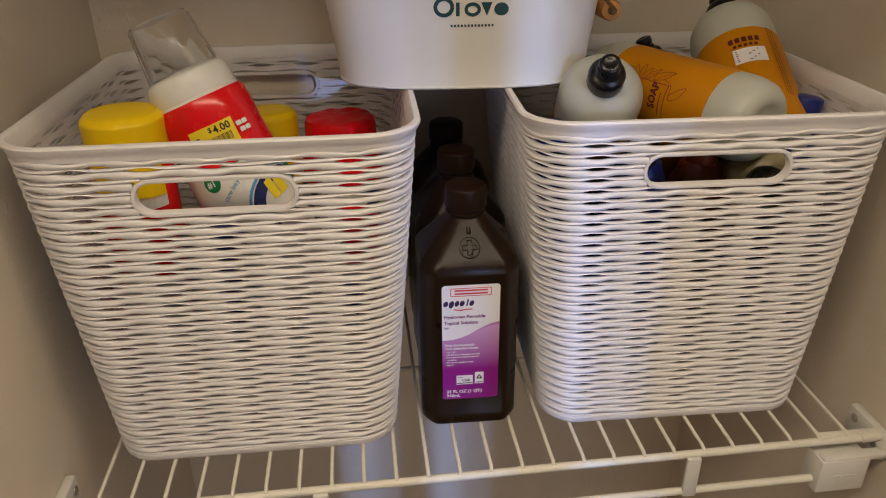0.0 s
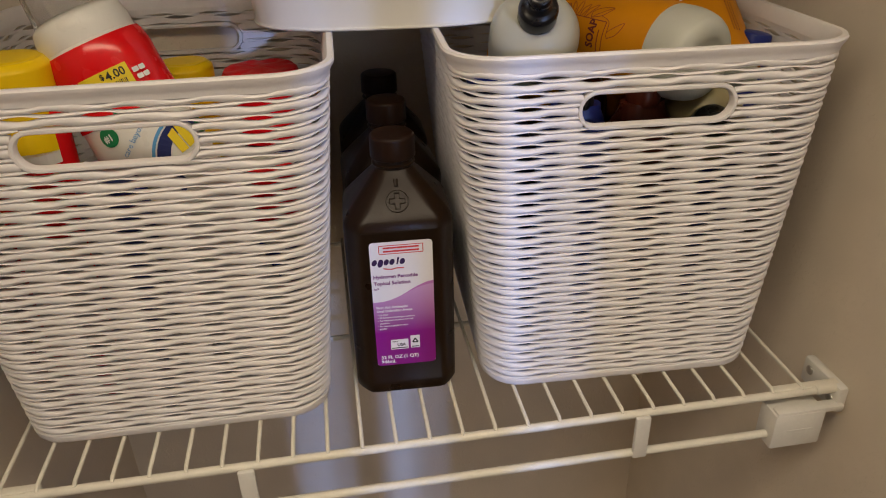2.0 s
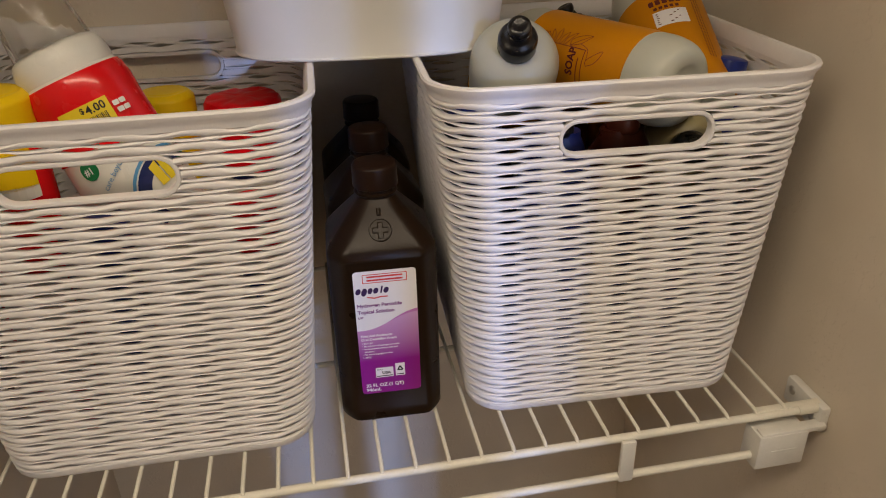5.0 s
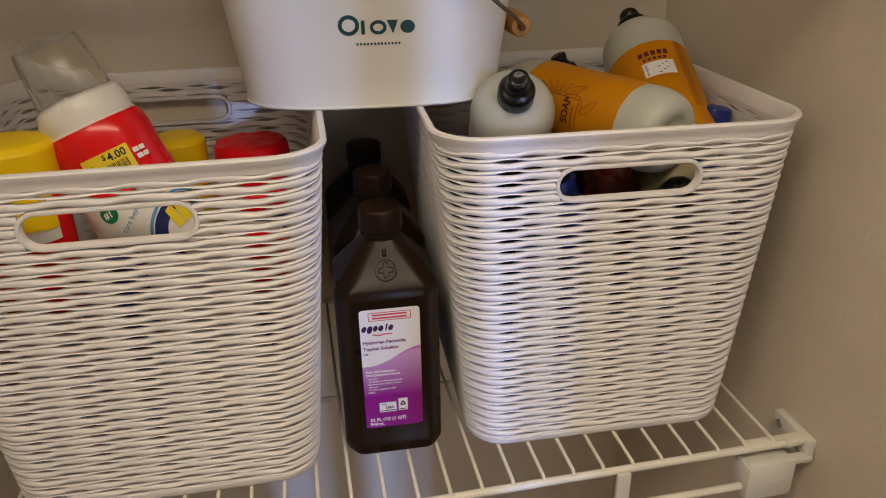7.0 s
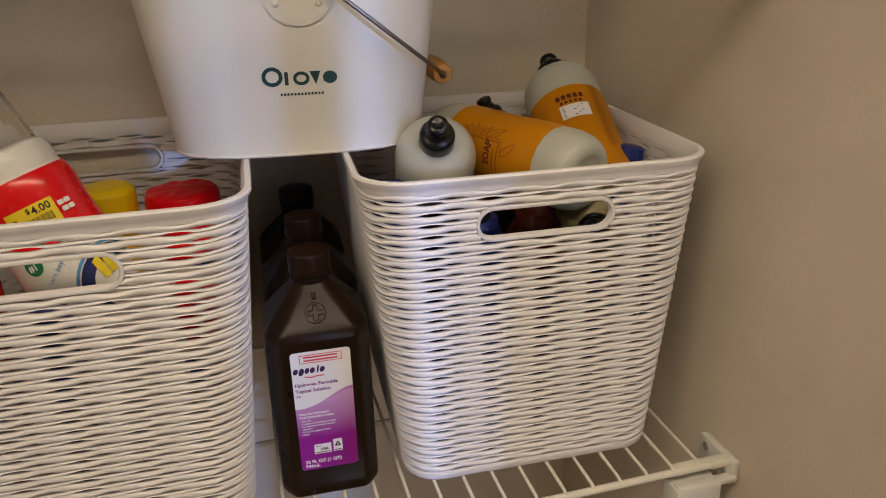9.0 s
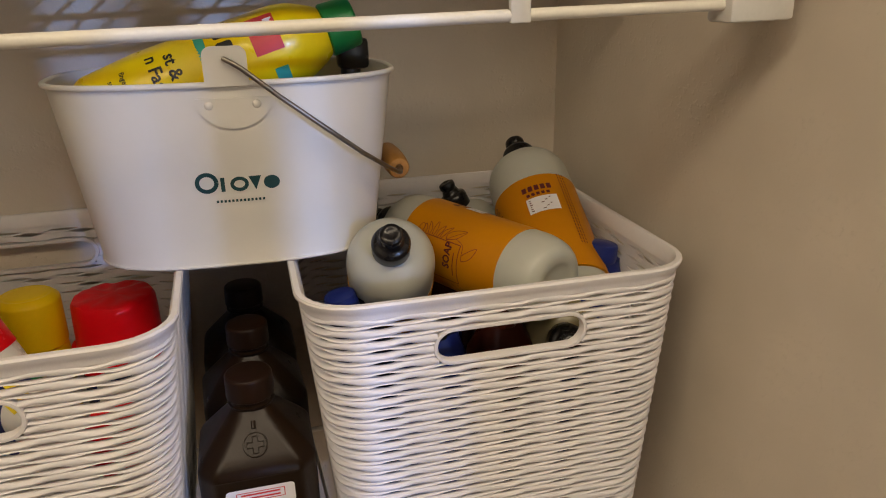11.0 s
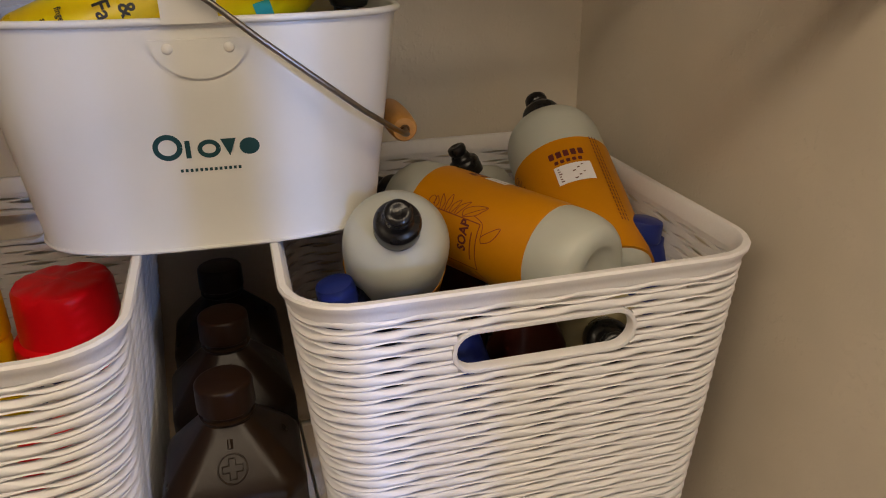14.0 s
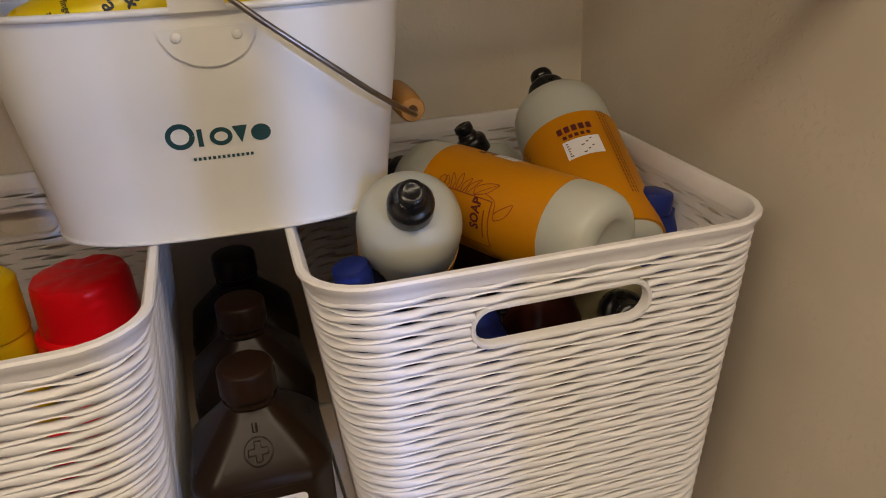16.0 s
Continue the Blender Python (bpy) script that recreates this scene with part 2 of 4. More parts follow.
def tube(points, radius, sides=8, closed=False, bm=None):
    pts = [Vector(p) for p in points]
    n = len(pts)
    rings = []
    up = None
    for i in range(n):
        a = pts[(i - 1) % n] if closed or i else pts[0]
        b = pts[(i + 1) % n] if closed or i < n - 1 else pts[-1]
        d = (b - a).normalized()
        if up is None:
            up = d.orthogonal().normalized()
        up = (up - d * up.dot(d)).normalized()
        side = d.cross(up)
        r = radius[i] if isinstance(radius, (list, tuple)) else radius
        rings.append([pts[i] + (up * math.cos(k) + side * math.sin(k)) * r for k in [2 * math.pi * j / sides for j in range(sides)]])
    return loft(rings, closed=closed, bm=bm)


def turned(profile, sides=40, bm=None):
    """A solid of revolution about z from (radius, height) pairs."""
    rings = [[(r * math.cos(2 * math.pi * j / sides), r * math.sin(2 * math.pi * j / sides), z) for j in range(sides)] for r, z in profile]
    return loft(rings, bm=bm)


def rounded(profile, step=0.0015):
    """Softens the corners of a (radius, height) profile."""
    out = [profile[0]]
    for a, b, c in zip(profile, profile[1:], profile[2:]):
        va, vb, vc = Vector(a), Vector(b), Vector(c)
        d1, d2 = (va - vb), (vc - vb)
        k1, k2 = min(step, d1.length * 0.45), min(step, d2.length * 0.45)
        p, q = vb + d1.normalized() * k1, vb + d2.normalized() * k2
        out += [tuple(p), tuple((p + q + vb * 2) / 4), tuple(q)]
    return out + [profile[-1]]


def sheet(outline, fn=None, depth=0.0):
    """A flat outline in (u, v), laid by fn onto a surface; a fan of thin strips keeps it on curves."""
    bm = bmesh.new()
    vs = [bm.verts.new((u, 0, v)) for u, v in outline]
    bm.faces.new(vs)
    if fn:
        us = [u for u, _ in outline]
        lo, hi = min(us), max(us)
        for k in range(1, 14):
            cut = lo + (hi - lo) * k / 14
            bmesh.ops.bisect_plane(bm, geom=bm.verts[:] + bm.edges[:] + bm.faces[:], plane_co=(cut, 0, 0), plane_no=(1, 0, 0))
        for v in bm.verts:
            v.co = Vector(fn(v.co.x, v.co.z))
    return bm


def round_rect(w, h, r, n=5, cx=0.0, cy=0.0):
    out = []
    for sx, sy, a0 in ((1, 1, 0), (-1, 1, 90), (-1, -1, 180), (1, -1, 270)):
        for k in range(n + 1):
            a = radians(a0 + 90 * k / n)
            out.append((cx + sx * (w / 2 - r) + r * math.cos(a), cy + sy * (h / 2 - r) + r * math.sin(a)))
    return out


def disc(r, cx=0.0, cy=0.0, n=24):
    return [(cx + r * math.cos(2 * math.pi * k / n), cy + r * math.sin(2 * math.pi * k / n)) for k in range(n)]


def stroke(points, width, fn):
    """A printed line of even width along (u, v) points."""
    bm = bmesh.new()
    pts = [Vector(p) for p in points]
    pairs = []
    for i, p in enumerate(pts):
        d = (pts[min(i + 1, len(pts) - 1)] - pts[max(i - 1, 0)]).normalized()
        nrm = Vector((-d.y, d.x)) * width / 2
        pairs.append([bm.verts.new(fn(*(p + nrm))), bm.verts.new(fn(*(p - nrm)))])
    for (a, b), (c, d) in zip(pairs, pairs[1:]):
        bm.faces.new((a, b, d, c))
    return bm


def merge(*bms):
    out = bms[0]
    for b in bms[1:]:
        me = bpy.data.meshes.new("joined")
        b.to_mesh(me)
        b.free()
        out.from_mesh(me)
        bpy.data.meshes.remove(me)
    return out


def words(lines, fn, bold=0.0):
    """Lettering: (text, u, v, cap height, tilt) rows laid by fn onto a surface."""
    bm = bmesh.new()
    for text, u, v, size, *tilt in lines:
        cu = bpy.data.curves.new("lettering", "FONT")
        cu.body, cu.size, cu.offset, cu.resolution_u = text, size / 0.7, bold * size, 2
        ob = bpy.data.objects.new("lettering", cu)
        me = bpy.data.meshes.new_from_object(ob)
        a = radians(tilt[0]) if tilt else 0.0
        for p in me.vertices:
            x, y = p.co.x, p.co.y
            p.co = fn(u + x * math.cos(a) - y * math.sin(a), v + x * math.sin(a) + y * math.cos(a))
        bm.from_mesh(me)
        bpy.data.objects.remove(ob)
        bpy.data.curves.remove(cu)
        bpy.data.meshes.remove(me)
    return bm


def on_front(y):
    return lambda u, v: (u, y, v)


def on_round(r, turn=-90.0):
    """Wraps (u, v) round a standing cylinder; turn is where u = 0 looks."""
    def fn(u, v):
        a = radians(turn) + u / r
        return (r * math.cos(a), r * math.sin(a), v)
    return fn


def axis_pose(base, top, spin=0.0):
    """A pose whose z runs from base towards top."""
    base, d = Vector(base), (Vector(top) - Vector(base)).normalized()
    return Matrix.Translation(base) @ d.to_track_quat("Z", "Y").to_matrix().to_4x4() @ pose(0, 0, 0, 0, 0, spin)


# ---- setting: closet and the room before it ----
XL, XR, YB = -0.035, 0.647, 0.340
ZF, ZC, YO = -1.27, 1.20, -0.18


def setting(name, bm, material, label, category):
    return tagged(part(name, bm, material, smooth=False), label, category, kind="structure")


setting("wall_back", box(XL - 0.1, XR + 0.1, YB, YB + 0.1, ZF, ZC), M_WALL, "beige painted drywall at the back of the closet", "wall")
setting("wall_left", box(XL - 0.1, XL, YO, YB, ZF, ZC), M_WALL, "beige painted drywall with knock-down texture", "wall")
setting("wall_right", box(XR, XR + 0.1, YO, YB, ZF, ZC), M_WALL, "beige painted drywall with knock-down texture", "wall")
setting("wall_front_left", box(-1.6, XL, YO - 0.02, YO, ZF, ZC), M_WALL, "beige painted wall beside the closet opening", "wall")
setting("wall_front_right", box(XR, 2.3, YO - 0.02, YO, ZF, ZC), M_WALL, "beige painted wall beside the closet opening", "wall")
setting("wall_header", box(XL, XR, YO - 0.02, YO, HEADER, ZC), M_WALL, "beige painted wall above the closet opening", "wall")
setting("wall_room_left", box(-1.7, -1.6, -2.7, YO, ZF, ZC), M_WALL, "beige painted wall of the room", "wall")
setting("wall_room_right", box(2.3, 2.4, -2.7, YO, ZF, ZC), M_WALL, "beige painted wall of the room", "wall")
setting("floor", box(-1.7, 2.4, -2.8, YB + 0.1, ZF - 0.1, ZF), M_FLOOR, "brown wooden floor of the room", "floor")
setting("ceiling", box(-1.7, 2.4, -2.8, YB + 0.1, ZC, ZC + 0.1), M_CEIL, "white painted ceiling of the room", "ceiling")
# unseen far wall, added with four upright slits to shape the daylight bands
GAPS = [(0.911, 0.024), (0.945, 0.018), (1.033, 0.032), (1.076, 0.014)]
edges = [-1.7] + [e for c, w in GAPS for e in (c - w / 2, c + w / 2)] + [2.4]
for x0, x1 in zip(edges[::2], edges[1::2]):
    setting("wall_far", box(x0, x1, -2.66, -2.64, ZF, ZC), M_WALL, "unseen beige wall with slits, added to cut the daylight into bands", "wall")


# ---- wire shelves ----
def wire_shelf(z, label, clips=(0.169, 0.4725), slope=0.0):
    shelf = thing("wire_shelf", label, "shelf", pose(0, 0, z, 0, slope, 0), "wire shelves")
    x0, x1 = XL + 0.012, XR - 0.012
    part("front_rail", tube([(x0, 0, -0.0048), (x1, 0, -0.0048)], 0.0034, 12), M_WIRE, shelf)
    part("lip_rail", tube([(x0 + 0.03, -0.004, -0.0410), (x1 - 0.03, -0.004, -0.0410)], 0.0034, 12), M_WIRE, shelf)
    part("back_rail", tube([(x0, YB - 0.008, -0.0048), (x1, YB - 0.008, -0.0048)], 0.003, 10), M_WIRE, shelf)
    part("support_rod", tube([(x0, 0.148, -0.0045), (x1, 0.148, -0.0045)], 0.0027, 10), M_WIRE, shelf)
    wire = part("wire", tube([(0, -0.001, -0.0022), (0, 0.003, 0.0), (0, 0.05, 0.0), (0, YB - 0.006, 0.0)], 0.0016, 8), M_WIRE, shelf)
    for i in range(1, 25):
        w = new("wire", wire.data)
        w.parent, w.location = shelf, (0.0254 * i, 0, 0)
    for cx in clips:
        bm = box(cx - 0.006, cx + 0.006, -0.0075, -0.0035, -0.045, -0.004, 0.0012)
        part("lip_clip", bm, M_CLIP, shelf, "white plastic clip joining both rails")
    for side, xw in ((-1, XL), (1, XR)):
        def X(d):
            return xw - side * d
        def bx(d0, d1, *rest):
            return box(min(X(d0), X(d1)), max(X(d0), X(d1)), *rest)
        plate = part("wall_plate", bx(0.0, 0.009, -0.008, 0.040, -0.026, -0.001, 0.0025), M_CLIP, shelf, "white plastic plate screwed to the wall")
        for ys, zs in ((0.001, -0.016), (0.030, -0.010)):
            bm = turned(rounded([(0.0001, 0.0), (0.0042, 0.0), (0.0040, 0.0012), (0.0001, 0.0022)], 0.0006), 16)
            bm.transform(Matrix.Translation((X(0.009), ys, zs)) @ pose(0, 0, 0, 0, -90 * side, 0))
            part("screw", bm, M_SCREW, plate)
        part("rail_seat", bx(0.004, 0.062, 0.0, 0.007, -0.0075, -0.0005, 0.0012), M_WIRE, shelf, "white seat holding the rail end")
        part("hook_bar", bx(0.004, 0.062, -0.012, -0.002, -0.0195, -0.0145, 0.0015), M_CLIP, shelf)
        cover = merge(bx(0.020, 0.064, -0.013, 0.010, -0.051, -0.0165, 0.0022), bx(0.030, 0.052, -0.0136, -0.0125, -0.033, -0.0322, 0.0002))
        part("end_cover", cover, M_CLIP, shelf, "white plastic cover on the lip rail end")
        part("end_cap", tube([(X(0.008), 0, -0.0048), (X(0.0255), 0, -0.0048)], 0.0042, 12), M_WIRE, shelf)
    return shelf


wire_shelf(0.0, "white vinyl-coated wire shelf carrying two woven baskets")
wire_shelf(0.4785, "white vinyl-coated wire shelf above the tin bucket", (0.155, 0.456), -0.9)


# ---- woven plastic baskets ----
BH = 0.2705          # height
HOLE_Z, HOLE_L, HOLE_R = 0.2315, 0.0527, 0.0112
PER = 24            # weave repeats round the basket


def basket_dims(z):
    f = z / BH
    return 0.1130 + 0.0250 * f, 0.1430 + 0.0075 * f, 0.030 + 0.006 * f


def around(s, z, off=0.0):
    """The point at share s of the way round at height z, from the middle of the front, and the outward normal."""
    a, b, r = basket_dims(z)
    q = math.pi * r / 2
    legs = [a - r, q, 2 * (b - r), q, 2 * (a - r), q, 2 * (b - r), q, a - r]
    d = (s % 1.0) * sum(legs)
    for k, leg in enumerate(legs):
        if d <= leg or k == 8:
            break
        d -= leg
    corners = {1: (a - r, -b + r, -90), 3: (a - r, b - r, 0), 5: (-a + r, b - r, 90), 7: (-a + r, -b + r, 180)}
    if k in corners:
        cx, cy, a0 = corners[k]
        t = radians(a0 + 90 * d / leg)
        p, n = Vector((cx + r * math.cos(t), cy + r * math.sin(t), z)), Vector((math.cos(t), math.sin(t), 0))
    else:
        p, n = {0: ((d, -b, z), (0, -1, 0)), 2: ((a, -b + r + d, z), (1, 0, 0)), 4: ((a - r - d, b, z), (0, 1, 0)), 6: ((-a, b - r - d, z), (-1, 0, 0)), 8: ((-a + r + d, -b, z), (0, -1, 0))}[k]
        p, n = Vector(p), Vector(n)
    return p + n * off, n


def length_round(z):
    a, b, r = basket_dims(z)
    return 4 * (a + b - 2 * r) + 2 * math.pi * r


def swept(profile, n=120):
    rings = []
    for j in range(n):
        rings.append([around(j / n, z, o)[0] for o, z in profile])
    return loft(rings, closed=True, cap=False)


def slit(k, s):
    """How far the joint below the k-th strand stands open: pointed lenses, long and short in turn."""
    phase = 2 * math.pi * PER * s - (2.2 if k % 2 else 0.0) + 0.10 * math.sin(1.7 * k) - 0.004 * k
    tall = 0.0022 if k % 2 else 0.0034
    return tall * max(0.0, (math.cos(phase) + 0.30) / 1.30) ** 1.15


def edge(k, z0, pitch):
    """The height of the k-th joint between strands: thick and thin ones take turns."""
    return z0 + k * pitch + (-0.36 * pitch if k % 2 else 0.0)


def strand(k, z0, pitch):
    """One moulded strand: it swells and thins between the slits above and below it, and stops at the hand holes."""
    zc = (edge(k, z0, pitch) + edge(k + 1, z0, pitch)) / 2
    dz = abs(zc - HOLE_Z)
    reach = HOLE_R + 0.0025
    half = 0.0
    if dz < reach:
        half = (HOLE_L - HOLE_R) + math.sqrt(reach * reach - dz * dz)
        half /= length_round(zc)
    spans = [(half, 0.5 - half), (0.5 + half, 1.0 - half)] if half else [(0.0, 1.0)]
    bm = bmesh.new()
    for s0, s1 in spans:
        n = max(12, int(456 * (s1 - s0)))
        rings = []
        closed = not half
        for j in range(n + (0 if closed else 1)):
            s = s0 + (s1 - s0) * j / n
            below, above = slit(k, s), slit(k + 1, s)
            lo, hi = edge(k, z0, pitch) + below / 2, edge(k + 1, z0, pitch) - above / 2
            c, h = (lo + hi) / 2, (hi - lo) / 2
            bulge = 0.0006 + 0.20 * h
            dip_lo, dip_hi = 0.0003 + 0.45 * below, 0.0003 + 0.45 * above
            ring = []
            for v in (-0.97, -1.0, -0.84, -0.5, 0.0, 0.5, 0.84, 1.0, 0.97):
                dip = dip_lo if v < 0 else dip_hi
                share = v * v
                o = -0.0034 if abs(v) == 0.97 else bulge * (1 - share) ** 0.75 - dip * share
                ring.append(around(s, c + h * v, o)[0])
            rings.append(ring)
        loft(rings, closed=closed, bm=bm)
    return bm


def hand_hole(back):
    """The moulded racetrack ring round a hand hole."""
    path = []
    for sgn, a0 in ((1, -90), (-1, 90)):
        for q in range(11):
            a = radians(a0 + 18 * q)
            path.append((sgn * (HOLE_L - HOLE_R) + HOLE_R * math.cos(a), HOLE_R * math.sin(a)))
    rings = []
    for i, (u, v) in enumerate(path):
        pu, pv = path[i - 1]
        qu, qv = path[(i + 1) % len(path)]
        d = Vector((qu - pu, qv - pv)).normalized()
        nu, nv = d.y, -d.x
        ring = []
        for o, e in ((-0.0058, -0.0004), (-0.0058, 0.0024), (-0.0004, 0.0029), (0.0010, 0.0024), (0.0013, 0.0012), (0.0009, 0.0001), (-0.0004, -0.0006)):
            z = HOLE_Z + v + nv * e
            s = (u + nu * e) / length_round(z)
            ring.append(around(s + (0.5 if back else 0.0), z, o)[0])
        rings.append(ring)
    return loft(rings, closed=True, cap=False)


def basket(m, label):
    bk = thing("storage_basket", label, "basket", m, "woven baskets")
    part("rim", swept([(-0.0040, 0.2590), (0.0006, 0.2590), (0.0009, 0.2615), (0.0018, 0.2645), (0.0034, 0.2668), (0.0037, 0.2690), (0.0026, 0.2705), (-0.0010, 0.2705), (-0.0026, 0.2686)]), M_BASKET, bk, "smooth white rolled rim")
    part("base_band", swept([(-0.0040, 0.0), (-0.0005, 0.0), (0.0008, 0.002), (0.0006, 0.0058), (-0.0010, 0.0072), (-0.0040, 0.0070)]), M_BASKET, bk)
    bm = bmesh.new()
    lower, upper = [[bm.verts.new(around(j / 60, z, -0.003)[0]) for j in range(60)] for z in (0.002, 0.0045)]
    bm.faces.new(lower[::-1]), bm.faces.new(upper)
    for i in range(60):
        bm.faces.new((lower[i], lower[(i + 1) % 60], upper[(i + 1) % 60], upper[i]))
    part("bottom", bm, M_BASKET, bk)
    part("hand_hole", hand_hole(False), M_BASKET, bk)
    part("hand_hole", hand_hole(True), M_BASKET, bk)
    count, z0, z1 = 58, 0.0058, 0.2605
    pitch = (z1 - z0) / count
    for k in range(count):
        part("strand", strand(k, z0, pitch), M_BASKET, bk)
    return bk


left = basket(BASKET_L, "white woven plastic basket full of cleaner cans beside the wall")
right = copy_thing(left, BASKET_R)
tagged(right, "white woven plastic basket heaped with orange-labelled soap bottles")


# ---- brown peroxide bottles between the baskets ----
def panel_ring(z, hw, hd, fw, ch, dip=0.0, r=0.004):
    """An eight-cornered bottle section with softened corners; dip sinks the front panel."""
    cs = [(-fw, -hd + dip), (fw, -hd + dip), (hw, -hd + ch), (hw, hd - ch), (fw, hd), (-fw, hd), (-hw, hd - ch), (-hw, -hd + ch)]
    out = []
    for i, c in enumerate(cs):
        a, b = Vector(cs[i - 1]), Vector(cs[(i + 1) % 8])
        c = Vector(c)
        k1, k2 = (a - c), (b - c)
        p, q = c + k1.normalized() * min(r, k1.length * 0.4), c + k2.normalized() * min(r, k2.length * 0.4)
        out += [(*p, z), (*((p + q + 2 * c) / 4), z), (*q, z)]
    return out


def peroxide_bottle(m, label):
    b = thing("peroxide_bottle", label, "bottle", m, "peroxide bottles")
    W, D, F, C = 0.0405, 0.0405, 0.0300, 0.0125
    rings = [panel_ring(0.0, W - 0.003, D - 0.003, F - 0.002, C), panel_ring(0.0012, W - 0.001, D - 0.001, F - 0.0005, C), panel_ring(0.0040, W, D, F, C),
             panel_ring(0.0120, W, D, F, C), panel_ring(0.0135, W, D, F, C, 0.0012), panel_ring(0.08, W, D, F, C, 0.0016), panel_ring(0.1440, W, D, F, C, 0.0012),
             panel_ring(0.1462, W, D, F, C), panel_ring(0.1495, W - 0.0006, D - 0.0006, F - 0.0006, C)]
    for f in (0.12, 0.3, 0.5, 0.7, 0.86, 0.96):
        z = 0.1495 + 0.0290 * f
        g = f ** 1.05
        rings.append(panel_ring(z, W + (0.0145 - W) * g, D + (0.0145 - D) * g, F + (0.0085 - F) * g, C + (0.006 - C) * g))
    rings += [panel_ring(0.1795, 0.0138, 0.0138, 0.0080, 0.0058), panel_ring(0.188, 0.0136, 0.0136, 0.0079, 0.0057)]
    part("body", loft(rings), M_BROWN, b)
    part("neck_ring", turned(rounded([(0.0136, 0.1805), (0.0160, 0.1810), (0.0163, 0.1825), (0.0136, 0.1832)], 0.0006)), M_BROWN, b)
    bm = turned(rounded([(0.0155, 0.1856), (0.0168, 0.1860), (0.0165, 0.2005), (0.0150, 0.2020), (0.0001, 0.2022)], 0.0009), 72)
    for v in bm.verts:
        if 0.1870 < v.co.z < 0.1990 and int(round(math.atan2(v.co.y, v.co.x) / (2 * math.pi) * 72)) % 2:
            v.co.x *= 0.972
            v.co.y *= 0.972
    part("cap", bm, M_BCAP, b, "ribbed brown screw cap")
    # raised cross in a ring, on the sloping shoulder
    slope = math.atan2(0.0275, 0.0290)
    cy, cz = -0.0286, 0.1630

    def on_shoulder(u, v):
        return (u, cy + v * math.sin(slope) - 0.0008 * math.cos(slope), cz + v * math.cos(slope) + 0.0008 * math.sin(slope))
    ring = [on_shoulder(0.0080 * math.cos(2 * math.pi * k / 32), 0.0080 * math.sin(2 * math.pi * k / 32)) for k in range(32)]
    part("embossed_ring", tube(ring, 0.00045, 6, closed=True), M_BROWN, b)
    a, c = 0.0018, 0.0056
    cross = [(a, a), (c, a), (c, -a), (a, -a), (a, -c), (-a, -c), (-a, -a), (-c, -a), (-c, a), (-a, a), (-a, c), (a, c)]
    part("embossed_cross", tube([on_shoulder(*p) for p in cross], 0.00042, 6, closed=True), M_BROWN, b)
    part("pour_notch", tube([on_shoulder(0, 0.0105), on_shoulder(0, 0.0155)], 0.0016, 8), M_BROWN, b)
    for o in b.children:
        for v in o.data.vertices:
            if v.co.z > 0.146:
                v.co.z = 0.146 + (v.co.z - 0.146) * 1.08
    # label
    y = -D + 0.0010
    z0, z1, w = 0.0205, 0.1335, 0.0475
    lab = part("label", sheet(round_rect(w, z1 - z0, 0.003, cy=(z0 + z1) / 2), on_front(y)), M_LABEL, b, "white and purple paper label", smooth=False)
    lab.location.z, lab.scale = 0.0075, (0.975, 1.0, 0.975)
    e1, e2, e3 = on_front(y - 0.0002), on_front(y - 0.0004), on_front(y - 0.0006)
    wave = [(-w / 2 + w * k / 16, 0.0815 + 0.0135 * (0.5 - 0.5 * math.cos(math.pi * min(1, max(0, (k / 16 - 0.1) / 0.9)))) ) for k in range(17)]
    low = [(-w / 2, z0 + 0.003), (-w / 2 + 0.001, z0 + 0.0008), (-w / 2 + 0.003, z0), (w / 2 - 0.003, z0), (w / 2 - 0.001, z0 + 0.0008), (w / 2, z0 + 0.003)]
    part("purple_field", sheet(low + wave[::-1], e1), M_PURPLE, lab, smooth=False)
    band = [(u, v) for u, v in wave[6:]] + [(u, v + 0.0035 * (i / 10) - 0.0005) for i, (u, v) in list(enumerate(wave[6:]))[::-1]]
    part("purple_swoosh", sheet(band, e2), M_LILAC, lab, smooth=False)
    frame_ = [(-0.0165, 0.1305), (0.0165, 0.1305), (0.0165, 0.1235), (-0.0165, 0.1235), (-0.0165, 0.1305)]
    bars = [stroke(frame_[i:i + 2], 0.0006, e1) for i in range(4)]
    bars += [stroke([(-0.0135, v), (0.0135, v)], 0.0014, e1) for v in (0.1285, 0.1256)]
    part("red_notice", merge(*bars), M_INKR, lab, smooth=False)
    # brand mark, as plain dark shapes with a red swash under it
    mark = []
    for u, v, rx, ry in ((-0.0205, 0.1165, 0.0017, 0.0021), (-0.0160, 0.1158, 0.0018, 0.0028), (-0.0115, 0.1165, 0.0016, 0.0021), (-0.0072, 0.1165, 0.0017, 0.0021), (0.0006, 0.1165, 0.0017, 0.0021)):
        mark.append(sheet([(u + 1.2 * rx * math.cos(radians(a)) + 0.25 * ry * math.sin(radians(a)), v + 1.25 * ry * math.sin(radians(a))) for a in range(0, 360, 30)], e1))
    mark.append(stroke([(-0.0034, 0.1142), (-0.0022, 0.1202)], 0.0013, e1))
    part("brand_mark", merge(*mark), M_INKD, lab, smooth=False)
    part("brand_swash", stroke([(-0.0140, 0.1112), (-0.0085, 0.1100), (-0.0035, 0.1110), (0.0015, 0.1108)], 0.0010, e1), M_INKR, lab, smooth=False)
    for row in (("Hydrogen Peroxide", -0.0222, 0.1025, 0.0030), ("Topical Solution", -0.0222, 0.0968, 0.0030), ("USP", -0.0222, 0.0925, 0.0017)):
        part("lettering", words([row], e1, 0.05), M_INKP, lab, smooth=False)
